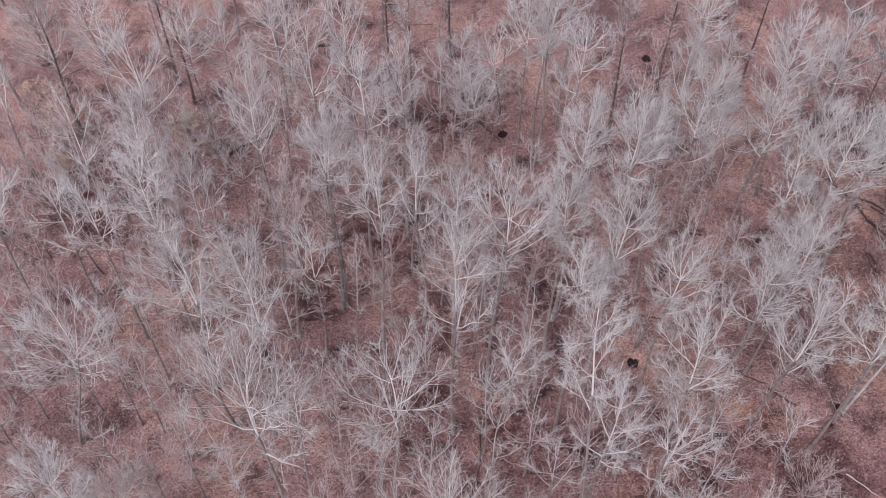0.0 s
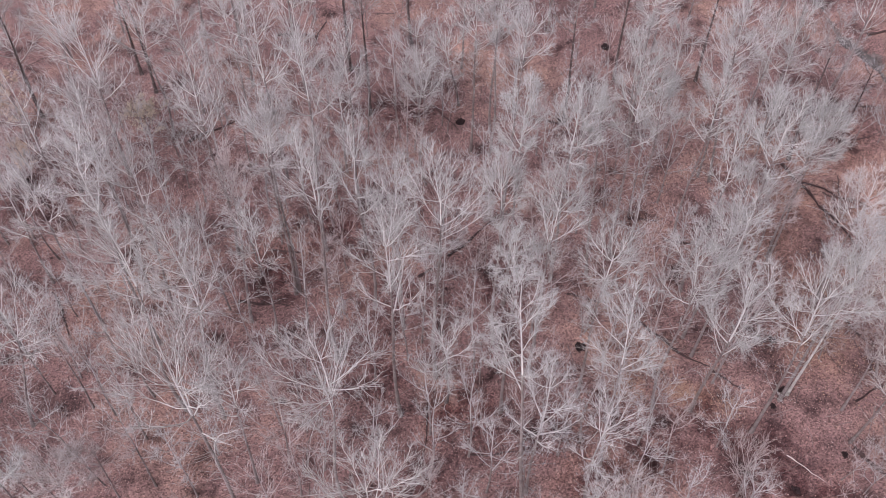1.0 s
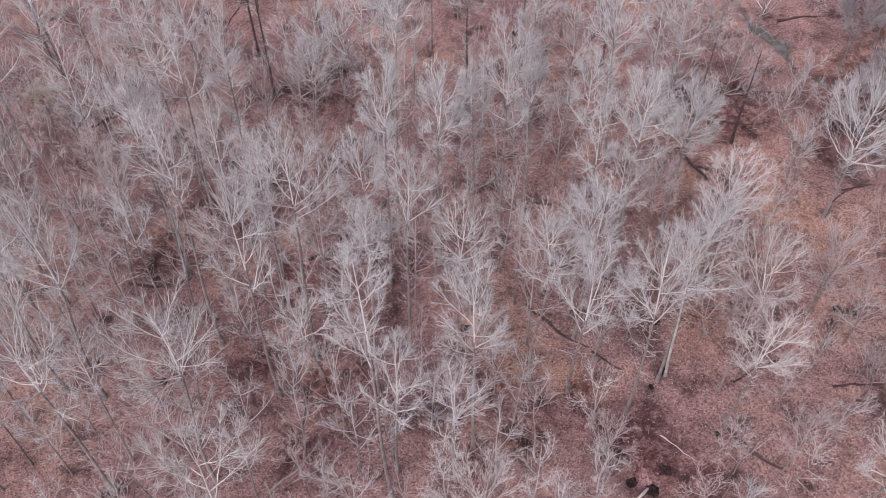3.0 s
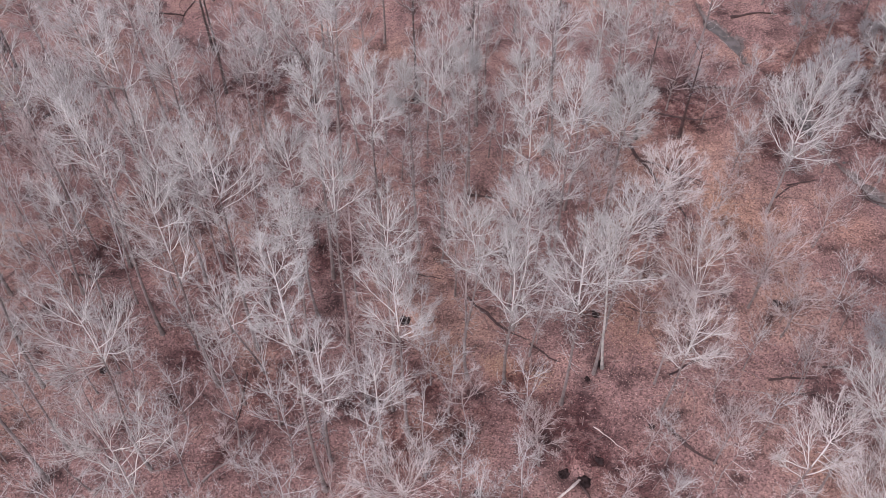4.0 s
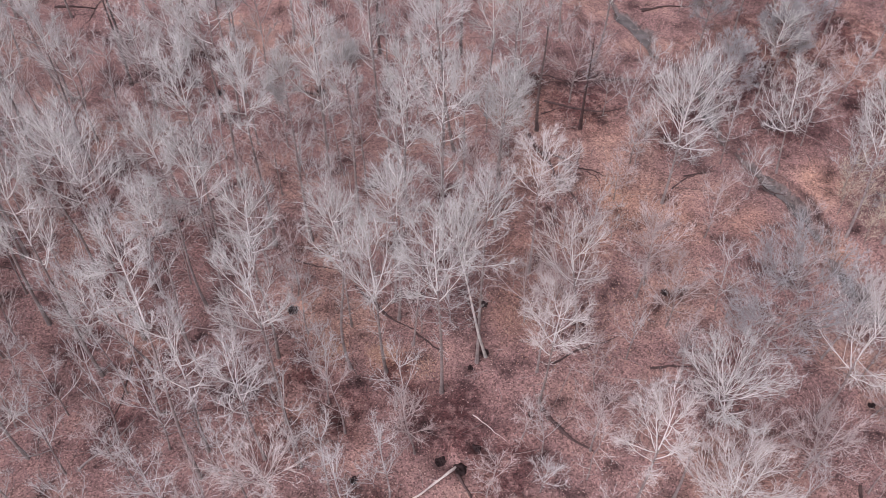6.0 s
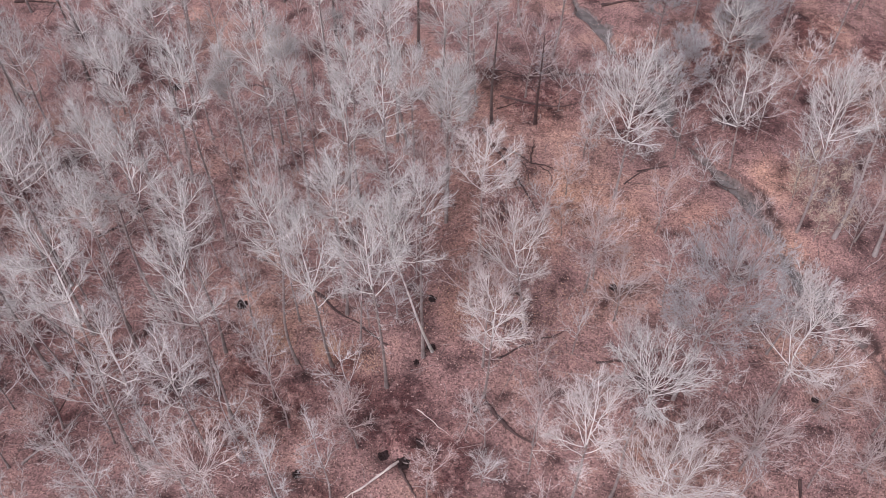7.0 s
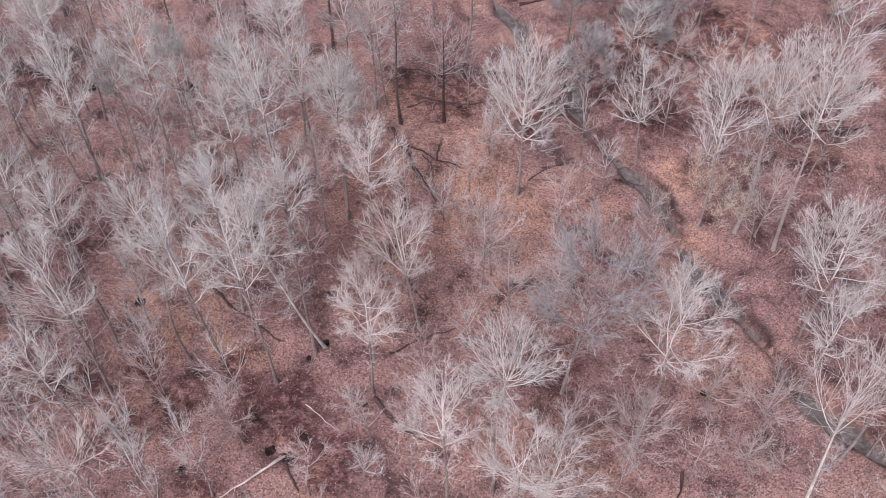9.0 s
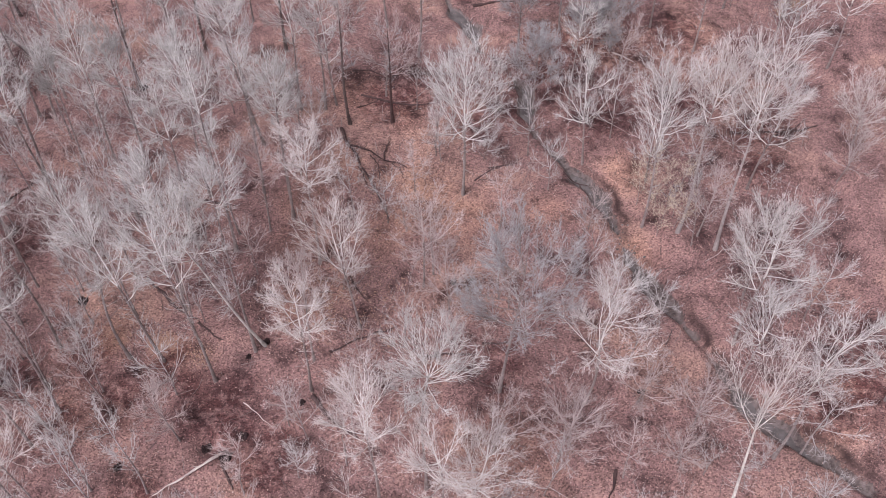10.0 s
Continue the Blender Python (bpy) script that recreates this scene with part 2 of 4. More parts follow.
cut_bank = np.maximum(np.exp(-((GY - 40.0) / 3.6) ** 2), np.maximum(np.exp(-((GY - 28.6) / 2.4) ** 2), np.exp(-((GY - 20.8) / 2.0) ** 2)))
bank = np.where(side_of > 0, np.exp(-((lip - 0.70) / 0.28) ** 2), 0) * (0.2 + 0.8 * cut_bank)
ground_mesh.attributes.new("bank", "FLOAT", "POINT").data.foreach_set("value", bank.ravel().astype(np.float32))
# places where the leaf colour is darker and redder: x, y, radius
DARK_SPOTS = [(22.5, 22.6, 2.4), (25.0, 21.5, 2.0), (43.0, 53.0, 5.0), (40.0, 49.5, 3.0), (31.5, 49.5, 3.5), (47.0, 56.0, 5.0), (57.5, 46.5, 2.6), (38.6, 27.3, 1.5),
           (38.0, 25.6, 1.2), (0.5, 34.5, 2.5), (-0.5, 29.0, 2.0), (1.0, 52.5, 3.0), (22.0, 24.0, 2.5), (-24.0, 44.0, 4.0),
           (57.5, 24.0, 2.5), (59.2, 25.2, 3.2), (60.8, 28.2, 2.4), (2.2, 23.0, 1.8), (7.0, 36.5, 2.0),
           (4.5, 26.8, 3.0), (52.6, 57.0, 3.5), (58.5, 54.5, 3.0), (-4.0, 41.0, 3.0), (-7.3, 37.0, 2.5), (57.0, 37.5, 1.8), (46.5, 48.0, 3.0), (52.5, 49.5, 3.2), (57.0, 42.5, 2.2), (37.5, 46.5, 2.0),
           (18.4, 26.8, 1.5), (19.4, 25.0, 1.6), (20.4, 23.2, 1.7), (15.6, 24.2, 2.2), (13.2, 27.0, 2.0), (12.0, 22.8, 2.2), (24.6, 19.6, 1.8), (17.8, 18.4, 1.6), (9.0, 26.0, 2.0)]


OPEN = [(26.0, 31.5, 2.6), (26.0, 36.0, 2.6), (25.5, 40.0, 2.4), (31.0, 37.0, 2.2), (33.5, 40.0, 2.5), (38.0, 21.0, 3.0),
        (28.2, 50.5, 2.0), (27.6, 42.5, 1.8), (36.5, 38.0, 2.4), (41.5, 38.5, 2.2), (47.5, 42.5, 1.8), (14.5, 28.8, 1.3), (18.0, 27.6, 1.3), (47.5, 35.5, 1.6)]


def blotch_at(px, py, spots=None):
    """How far each point lies inside the listed patches, 0 to 1."""
    blotch = np.zeros(len(px))
    for hx, hy, r in spots or DARK_SPOTS:
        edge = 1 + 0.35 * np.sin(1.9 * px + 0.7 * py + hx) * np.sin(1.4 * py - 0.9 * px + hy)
        blotch = np.maximum(blotch, np.exp(-(((px - hx) ** 2 + (py - hy) ** 2) / (r * r * edge)) ** 1.5))
    return blotch


blotch = blotch_at(GX.ravel(), GY.ravel())
ground_mesh.attributes.new("blotch", "FLOAT", "POINT").data.foreach_set("value", blotch.astype(np.float32))
ground_mesh.attributes.new("dry", "FLOAT", "POINT").data.foreach_set("value", blotch_at(GX.ravel(), GY.ravel(), OPEN).astype(np.float32))
ground = tagged(new("ground", ground_mesh), "forest floor covered in red-brown fallen leaves", "ground", kind="structure")


# water in the creek's bed
def ribbon(path, half, z):
    """A strip along a path, laid at height z."""
    fine = []
    for a, b in zip(path[:-1], path[1:]):
        steps = max(2, int(np.hypot(*(b - a)) / 0.5))
        fine += [a + (b - a) * s / steps for s in range(steps)]
    fine = np.array(fine)
    along = np.gradient(fine, axis=0)
    along /= np.linalg.norm(along, axis=1)[:, None]
    side = np.stack([-along[:, 1], along[:, 0]], 1)
    v = np.concatenate([np.c_[fine + side * half, np.full(len(fine), z)], np.c_[fine - side * half, np.full(len(fine), z)]])
    n = len(fine)
    i = np.arange(n - 1)
    return v, np.stack([i + n, i + n + 1, i + 1, i], 1)


v, q = ribbon(CREEK, 0.9, -1.12)
tagged(new("water", mesh_from("water", v, q, mats=(WATER,), smooth=True)), "shallow dark creek water over mud", "water", kind="structure")


# ---- trees ----
def tubes(paths, radii, sides, pointed=True):
    """Corners, quads and triangles of tapered tubes along n paths of k points each; pointed ones close in a tip."""
    paths, radii = np.asarray(paths, float), np.asarray(radii, float)
    n, k = paths.shape[:2]
    along = np.gradient(paths, axis=1)
    along /= np.linalg.norm(along, axis=2, keepdims=True) + 1e-9
    helper = np.where(np.abs(along[..., 2:3]) > 0.9, np.array([1.0, 0, 0]), np.array([0, 0, 1.0]))
    u = np.cross(along, helper)
    u /= np.linalg.norm(u, axis=2, keepdims=True) + 1e-9
    w = np.cross(along, u)
    a = np.arange(sides) * 2 * np.pi / sides
    rings = k - 1 if pointed else k
    ring = paths[:, :rings, None] + radii[:, :rings, None, None] * (u[:, :rings, None] * np.cos(a)[:, None] + w[:, :rings, None] * np.sin(a)[:, None])
    per = rings * sides + (1 if pointed else 0)
    v = ring.reshape(n, -1, 3)
    if pointed:
        v = np.concatenate([v, paths[:, -1:]], 1)
    start = (np.arange(n) * per)[:, None, None]
    r, s = np.meshgrid(np.arange(rings - 1), np.arange(sides), indexing="ij")
    s2 = (s + 1) % sides
    one = np.stack([r * sides + s, (r + 1) * sides + s, (r + 1) * sides + s2, r * sides + s2], -1).reshape(1, -1, 4)
    quads = (start + one).reshape(-1, 4)
    tris = np.zeros((0, 3), int)
    if pointed:
        s = np.arange(sides)
        cap = np.stack([(rings - 1) * sides + s, np.full(sides, per - 1), (rings - 1) * sides + (s + 1) % sides], -1)[None]
        tris = (start + cap).reshape(-1, 3)
    return v.reshape(-1, 3), quads, tris


def joined(pieces):
    vs, qs, ts, at = [], [], [], 0
    for v, q, t in pieces:
        vs.append(v), qs.append(q + at), ts.append(t + at)
        at += len(v)
    return np.concatenate(vs), np.concatenate(qs), np.concatenate(ts)


def along_path(paths, pick, u):
    """Points and directions at share u of the paths picked."""
    k = paths.shape[1]
    f = np.clip(u, 0, 0.999) * (k - 1)
    i = f.astype(int)
    a, b = paths[pick, i], paths[pick, i + 1]
    d = b - a
    return a + d * (f - i)[:, None], d / (np.linalg.norm(d, axis=1, keepdims=True) + 1e-9)


def unit(v):
    return v / (np.linalg.norm(v, axis=-1, keepdims=True) + 1e-9)


def to_dome(p, way, heart, girdle):
    """How far the points can go along their ways before they leave the dome of the crown."""
    a, b = way / girdle, (p - heart) / girdle
    aa, ab, bb = (a * a).sum(1), (a * b).sum(1), (b * b).sum(1) - 1
    return (-ab + np.sqrt(np.maximum(ab * ab - aa * bb, 0))) / (aa + 1e-9)


def sprout(rng, paths, radii, each, span, angle, ratio, thin, points, lift, wild, least, dome=None):
    """Side shoots: so many on each path, leaving it at an angle, bending upwards, with a share of its length and girth.
    dome: heart and half-axes of the crown, at whose outline the shoots end."""
    n = len(paths)
    pick = np.repeat(np.arange(n), each)
    u = rng.uniform(span[0], span[1], n * each)
    p, d = along_path(paths, pick, u)
    length = np.linalg.norm(np.diff(paths, axis=1), axis=2).sum(1)[pick]
    side = unit(np.cross(d, rng.normal(size=d.shape)))
    tilt = np.radians(rng.normal(angle, 9, len(u)))[:, None]
    way = unit(d * np.cos(tilt) + side * np.sin(tilt) + np.array([0, 0, lift * 0.5]))
    size = np.maximum(length * ratio * (1.15 - 0.75 * u) * rng.uniform(0.6, 1.25, len(u)), least)
    if dome:
        size = np.clip(to_dome(p, way, *dome) * rng.uniform(0.75, 1.1, len(u)), least * 0.6, size)
    s = np.linspace(0, 1, points)
    bend = unit(rng.normal(size=way.shape)) * wild + np.array([0, 0, lift])
    out = p[:, None] + size[:, None, None] * (way[:, None] * s[:, None] + bend[:, None] * (s ** 2)[:, None] * 0.5)
    if points > 3:
        out[:, 1:-1] += rng.normal(size=(len(u), points - 2, 3)) * (size * 0.012)[:, None, None]
    kr = radii.shape[1]
    base = radii[pick, np.clip((u * (kr - 1)).astype(int), 0, kr - 1)]
    first = np.maximum(base * thin, 0.008)
    return out, first[:, None] * (1 - 0.75 * s)[None], pick


STYLES = {
    # name: limbs, side branches, branchlets, twigs, fork zone, lift, trunk bark, limb bark, twig bark, words
    "w": (14, 10, 5, 2, 0.80, 0.10, TRUNK_BARK, PALE_BARK, TWIG_PALE, "with a dense whitish crown"),
    "d": (13, 9, 4, 2, 0.85, 0.10, TRUNK_BARK, PALE_BARK, TWIG_DULL, "with a dull grey crown of fine twigs"),
    "s": (10, 9, 4, 2, 0.78, 0.10, TRUNK_BARK, PALE_BARK, TWIG_PALE, "with a thin open crown of crooked limbs"),
    "b": (14, 11, 5, 2, 0.50, 0.10, TRUNK_BARK, PALE_BARK, TWIG_PALE, "with wide forking limbs"),
    "k": (11, 10, 5, 2, 0.72, 0.12, WHITE_BARK, WHITE_BARK, TWIG_PALE, "with a chalk-white trunk and limbs"),
    "p": (14, 9, 5, 3, 0.75, 0.10, TRUNK_BARK, PALE_BARK, TWIG_PINK, "with a dense pinkish-grey crown"),
    "g": (10, 7, 4, 2, 0.60, 0.14, TRUNK_BARK, TWIG_ROSE, TWIG_ROSE, "low and bushy with thin brownish twigs"),
    "h": (16, 11, 6, 4, 0.60, 0.14, TRUNK_BARK, TRUNK_BARK, TWIG_GREY, "with a blurred haze of blue-grey twigs"),
    "e": (22, 9, 5, 2, 0.75, 0.12, GREY_BARK, PALE_BARK, TWIG_PALE, "with a feathery crown on a pale stem"),
    "o": (20, 9, 4, 3, 0.40, 0.10, TRUNK_BARK, PALE_BARK, TWIG_PALE, "with a round whitish dome of limbs"),
    "r": (16, 8, 4, 2, 0.25, 0.08, TRUNK_BARK, TWIG_PINK, TWIG_PINK, "low and wide with straight pinkish rays of branches"),
    "u": (8, 5, 3, 2, 0.70, 0.18, TRUNK_BARK, TWIG_DULL, TWIG_DULL, "thin and young under the taller crowns"),
    "v": (8, 5, 3, 2, 0.70, 0.18, TRUNK_BARK, TWIG_ROSE, TWIG_ROSE, "thin and young with brownish-pink twigs"),
    "f": (9, 7, 3, 2, 0.75, 0.16, TRUNK_BARK, PALE_BARK, TWIG_DULL, "with a dull grey crown, deep in the wood"),
    "y": (5, 12, 5, 3, 0.30, 0.10, WHITE_BARK, WHITE_BARK, TWIG_PINK, "white-barked and forked into long straight limbs"),
    "n": (10, 8, 4, 2, 0.80, 0.12, GLOOM_BARK, TRUNK_BARK, TWIG_DULL, "with a dark trunk and a dull grey crown"),
    "t": (13, 9, 5, 3, 0.45, 0.10, GREY_BARK, PALE_BARK, TWIG_PINK, "with a smooth grey trunk and pinkish crown"),
    "q": (3, 3, 2, 2, 0.80, 0.05, DARK_BARK, DARK_BARK, TWIG_GREY, "dead, dark and nearly limbless"),
}


def bare_tree(x, y, high, fork, spread, style, base=None, seed=0, girth=None, toward=None):
    """A leafless hardwood whose crown stands over (x, y): high metres tall, branching from fork, with crown radius spread.
    base: where the trunk leaves the ground, if it leans; toward: the bearings of its limbs, if they are few."""
    rng = np.random.default_rng(1000 + int(seed) + int(abs(x) * 70 + abs(y) * 130))
    limbs, sides, lets, twigs, zone, lift, m_trunk, m_limb, m_twig, words = STYLES[style]
    spread *= 1.14
    bx, by = base if base else (x + rng.normal(0, 0.25), y + rng.normal(0, 0.25))
    bz = float(ground_z(bx, by)) - 0.08
    size = "tall" if high > 15 else "medium" if high > 9 else "small"
    young = style in "uvf"
    if style in "uv":
        tree = tagged(new("young_tree"), f"{size} leafless tree {words}", "young tree", "young trees below the crowns")
    else:
        tree = tagged(new("tree"), f"{size} leafless tree {words}", "tree", "bare trees of the wood")
    tree.location = (bx, by, bz)
    lean = np.array([x - bx, y - by])
    r0 = girth or (0.036 + 0.0042 * high)
    # trunk
    s = np.linspace(0, 1, 12)
    sway = rng.normal(size=(2, 2)) * (0.0015 if style == "k" else 0.006) * high
    stem = high * (0.80 if zone < 0.5 else 0.93)
    reach = np.clip(s * stem / (0.7 * high), 0, 1.15)
    trunk = np.stack([lean[0] * reach + sway[0, 0] * np.sin(3 * s) + sway[0, 1] * np.sin(7 * s),
                      lean[1] * reach + sway[1, 0] * np.sin(3.4 * s) + sway[1, 1] * np.sin(6 * s), s * stem], 1)
    rad = r0 * (1 - 0.88 * s ** 0.9)
    rad[0] *= 1.35
    tp, tr = trunk[None], rad[None]
    low = np.interp(np.linspace(0, fork + 0.15 * (stem - fork), 9), trunk[:, 2], np.arange(12))
    high_ = np.interp(np.linspace(fork + 0.15 * (stem - fork), stem, 7), trunk[:, 2], np.arange(12))
    cut = lambda row: (np.stack([np.interp(row, np.arange(12), trunk[:, j]) for j in range(3)], 1)[None], np.interp(row, np.arange(12), rad)[None])
    part_mesh("trunk", mesh_from("trunk", *tubes(*cut(low), 8, pointed=False), mats=(m_trunk,), smooth=True), tree)
    part_mesh("leader", mesh_from("leader", *tubes(*cut(high_), 7), mats=(m_limb,), smooth=True), tree)
    # limbs: rising out of the fork zone and fanning to the crown's dome
    tall = high - fork
    vase = style in "bkory"
    mid, up = fork + (0.40 if vase else 0.44) * tall, (0.60 if vase else 0.56) * tall
    heart, girdle = np.array([lean[0], lean[1], mid]), np.array([spread, spread, up])
    c = (np.arange(limbs) + rng.uniform(0.2, 0.8, limbs)) / limbs
    theta = np.radians((96 if vase else 112) * (1 - c) ** 0.75 + 6) * rng.uniform(0.88, 1.1, limbs)
    az = np.arange(limbs) * 2.4 + rng.uniform(0, 6.28) + rng.normal(0, 0.35, limbs)
    if toward:
        az = np.array(toward)
        theta = np.radians(np.linspace(62, 14, limbs))
    out_ = rng.uniform(0.80, 1.04, limbs)
    tip = heart + girdle * out_[:, None] * np.stack([np.sin(theta) * np.cos(az), np.sin(theta) * np.sin(az), np.cos(theta)], 1)
    wide = np.hypot(tip[:, 0] - lean[0], tip[:, 1] - lean[1])
    z0 = np.clip(tip[:, 2] - wide * rng.uniform(0.55, 1.25, limbs) - 0.18 * tall * rng.uniform(0, 1, limbs), 0.93 * fork - 0.04 * tall, fork + zone * (0.94 * stem - fork))
    if style == "e":
        z0 = 0.9 * fork + zone * (0.92 * stem - 0.9 * fork) * c
    p, _ = along_path(tp, np.zeros(limbs, int), z0 / stem)
    run = tip - p
    far = np.linalg.norm(run, axis=1)
    knee = p + run * 0.45 + np.stack([np.cos(az), np.sin(az), -0.45 * np.ones(limbs)], 1) * (0.13 * far)[:, None]
    s = np.linspace(0, 1, 8)[None, :, None]
    lp = p[:, None] * (1 - s) ** 2 + knee[:, None] * 2 * s * (1 - s) + tip[:, None] * s ** 2
    crook = 0.022 if style in "sbk" else 0.011
    lp[:, 1:] += np.cumsum(rng.normal(size=(limbs, 7, 3)), 1) * (far * crook)[:, None, None]
    s = np.linspace(0, 1, 8)
    first = np.interp(z0, trunk[:, 2], rad) * rng.uniform(0.5, 0.72, limbs)
    lr = np.clip(first, 0.021, 0.055 if style in "ky" else 0.040 if high > 13 and style != "e" else 0.034)[:, None] * (1 - 0.70 * s)[None]
    sp, sr, owner = sprout(rng, lp, lr, sides, (0.16, 0.95), 30, 0.62, 0.62, 4, lift, 0.06, 0.5, (heart, girdle))
    sr = np.clip(sr, 0.010, 0.019)
    for i in range(limbs):
        mine = owner == i
        if style in "bekoy":
            limb = part_mesh("limb", mesh_from("limb", *tubes(lp[i:i + 1], lr[i:i + 1], 6), mats=(m_limb,), smooth=True), tree)
            for a, b in zip(sp[mine], sr[mine]):
                part_mesh("side_branch", mesh_from("side_branch", *tubes(a[None], b[None], 3), mats=(m_limb,), smooth=True), limb)
            continue
        part_mesh("limb", mesh_from("limb", *joined([tubes(lp[i:i + 1], lr[i:i + 1], 5), tubes(sp[mine], sr[mine], 3)]), mats=(m_limb,), smooth=True), tree)
    # branchlets and twigs; some leave the limbs and the trunk themselves
    bp, br, _ = sprout(rng, sp, sr, lets, (0.12, 1.0), 32, 0.55, 0.65, 2 if young else 3, lift, 0.08, 0.4, (heart, girdle * 1.06))
    b2, r2, _ = sprout(rng, lp, lr, 8, (0.25, 1.0), 42, 0.22, 0.3, 2 if young else 3, lift, 0.15, 0.4, (heart, girdle * 1.06))
    b3, r3, _ = sprout(rng, tp, tr, 30 if young else 60, (min(0.8, (0.35 if young else 0.45) * fork / stem), 1.0), 60, 0.075, 0.2, 2 if young else 3, lift, 0.2, 0.7)
    bp, br = np.concatenate([bp, b2, b3]), np.concatenate([br, r2, np.minimum(r3, 0.03)])
    br = np.clip(br, 0.0085, 0.0125)
    wp, wr, _ = sprout(rng, bp, br, twigs, (0.2, 1.0), 36, 0.60, 0.75, 2, lift, 0.06, 0.28)
    wr = np.clip(wr, 0.006, 0.008)
    part_mesh("crown", mesh_from("crown", *joined([tubes(bp, br, 3), tubes(wp, wr, 3)]), mats=(m_twig,)), tree, "haze of bare twigs")
    return tree


# crown place, height, fork, crown radius, style
bare_tree(-18.5, 45.4, 15.4, 8.3, 2.6, "d")
bare_tree(-10.1, 38.7, 18.2, 11.7, 1.6, "d")
bare_tree(-15.7, 48.9, 13.5, 8.7, 2.0, "d")
bare_tree(-7.6, 44.8, 16.7, 9.0, 1.8, "d")
bare_tree(-4.2, 39.3, 18.8, 12.7, 1.7, "d")
bare_tree(-2.1, 41.5, 17.3, 11.6, 1.2, "d")
bare_tree(-22.0, 31.0, 19.6, 13.1, 1.9, "d")
bare_tree(-2.9, 30.5, 20.4, 14.3, 1.6, "s")
bare_tree(-1.1, 33.4, 18.2, 11.4, 1.2, "s", base=(-0.9, 34.2))
bare_tree(5.5, 47.3, 15.4, 10.4, 1.6, "w")
bare_tree(2.1, 44.6, 12.3, 8.4, 1.3, "d")
bare_tree(7.9, 41.5, 18.8, 13.9, 1.5, "d")
bare_tree(7.5, 35.0, 19.4, 13.6, 1.3, "w")
bare_tree(10.5, 36.2, 17.8, 11.8, 1.5, "w")
bare_tree(14.2, 38.3, 18.8, 11.5, 1.6, "w")
bare_tree(20.9, 44.2, 17.3, 12.0, 1.8, "d", base=(22.0, 44.9))
bare_tree(19.0, 40.0, 15.1, 10.1, 1.5, "w")
bare_tree(21.2, 35.3, 18.2, 12.1, 1.8, "w")
bare_tree(16.5, 48.1, 15.2, 11.0, 1.4, "d")
bare_tree(3.3, 29.3, 20.0, 14.7, 2.3, "w")
bare_tree(8.9, 29.4, 18.8, 12.6, 1.6, "w")
bare_tree(-17.3, 24.6, 16.3, 11.4, 2.5, "w", base=(-20.5, 26.1))
bare_tree(-11.7, 27.2, 18.8, 11.2, 2.4, "w")
bare_tree(-9.1, 26.9, 18.9, 10.1, 1.8, "w")
bare_tree(-8.0, 20.4, 21.5, 10.0, 2.6, "b")
bare_tree(-2.1, 21.9, 17.6, 11.0, 2.6, "w")
bare_tree(-16.3, 17.6, 15.6, 11.1, 1.5, "w")
bare_tree(-14.8, 18.9, 11.3, 7.9, 1.5, "r")
bare_tree(-13.8, 20.8, 9.2, 6.6, 2.0, "g")
bare_tree(3.6, 24.6, 13.9, 9.6, 1.6, "s", base=(3.6, 27.7))
bare_tree(6.9, 22.9, 20.1, 10.9, 1.5, "w", base=(7.8, 20.2))
bare_tree(8.3, 21.9, 14.7, 7.1, 1.6, "d")
bare_tree(11.6, 27.9, 16.4, 11.9, 1.5, "w")
bare_tree(12.0, 24.1, 16.9, 9.7, 1.9, "w")
bare_tree(15.7, 27.6, 16.5, 11.3, 1.8, "w")
bare_tree(17.7, 25.6, 16.8, 8.6, 1.8, "w", base=(17.9, 26.9))
bare_tree(20.8, 25.2, 17.5, 10.4, 1.9, "w", base=(21.2, 25.5))
bare_tree(11.2, 21.0, 14.1, 6.2, 1.7, "d")
bare_tree(0.2, 16.2, 16.5, 10.3, 2.8, "k", base=(0.3, 15.4))
bare_tree(0.8, 27.0, 19.9, 11.9, 1.9, "w")
bare_tree(19.3, 21.5, 6.7, 2.3, 1.5, "g")
bare_tree(12.2, 38.4, 15.3, 11.1, 0.9, "w", base=(12.7, 36.8))
bare_tree(18.9, 35.5, 16.2, 10.2, 1.2, "s")
bare_tree(24.7, 38.5, 14.4, 9.1, 1.6, "w")
bare_tree(26.9, 34.5, 12.6, 8.3, 1.9, "p")
bare_tree(36.2, 40.2, 14.4, 5.8, 2.5, "e", base=(36.1, 40.2))
bare_tree(18.8, 30.7, 14.9, 9.9, 1.5, "s")
bare_tree(26.5, 49.0, 10.9, 4.6, 1.6, "s")
bare_tree(44.4, 49.7, 10.0, 5.8, 1.5, "s")
bare_tree(22.2, 25.3, 18.6, 12.8, 2.0, "k", base=(23.9, 28.1), girth=0.10)
bare_tree(12.3, 17.6, 8.9, 5.4, 2.6, "r")
bare_tree(27.1, 24.6, 12.7, 6.5, 1.8, "p", base=(26.9, 25.0))
bare_tree(28.5, 30.8, 10.9, 5.2, 2.3, "p", base=(29.6, 29.4))
bare_tree(31.1, 17.2, 15.8, 9.4, 1.8, "p")
bare_tree(34.0, 18.9, 15.5, 12.5, 2.3, "o")
bare_tree(38.7, 25.0, 16.2, 8.2, 3.0, "h")
bare_tree(29.7, 22.0, 7.2, 3.2, 1.5, "g")
bare_tree(34.6, 15.8, 12.0, 8.4, 2.3, "p")
bare_tree(44.2, 44.3, 9.9, 4.1, 2.0, "s", base=(44.6, 43.3))
bare_tree(48.4, 39.5, 13.4, 6.3, 2.2, "b", base=(48.1, 37.6))
bare_tree(54.0, 39.1, 15.0, 8.0, 2.6, "t", base=(52.6, 35.4), girth=0.14)
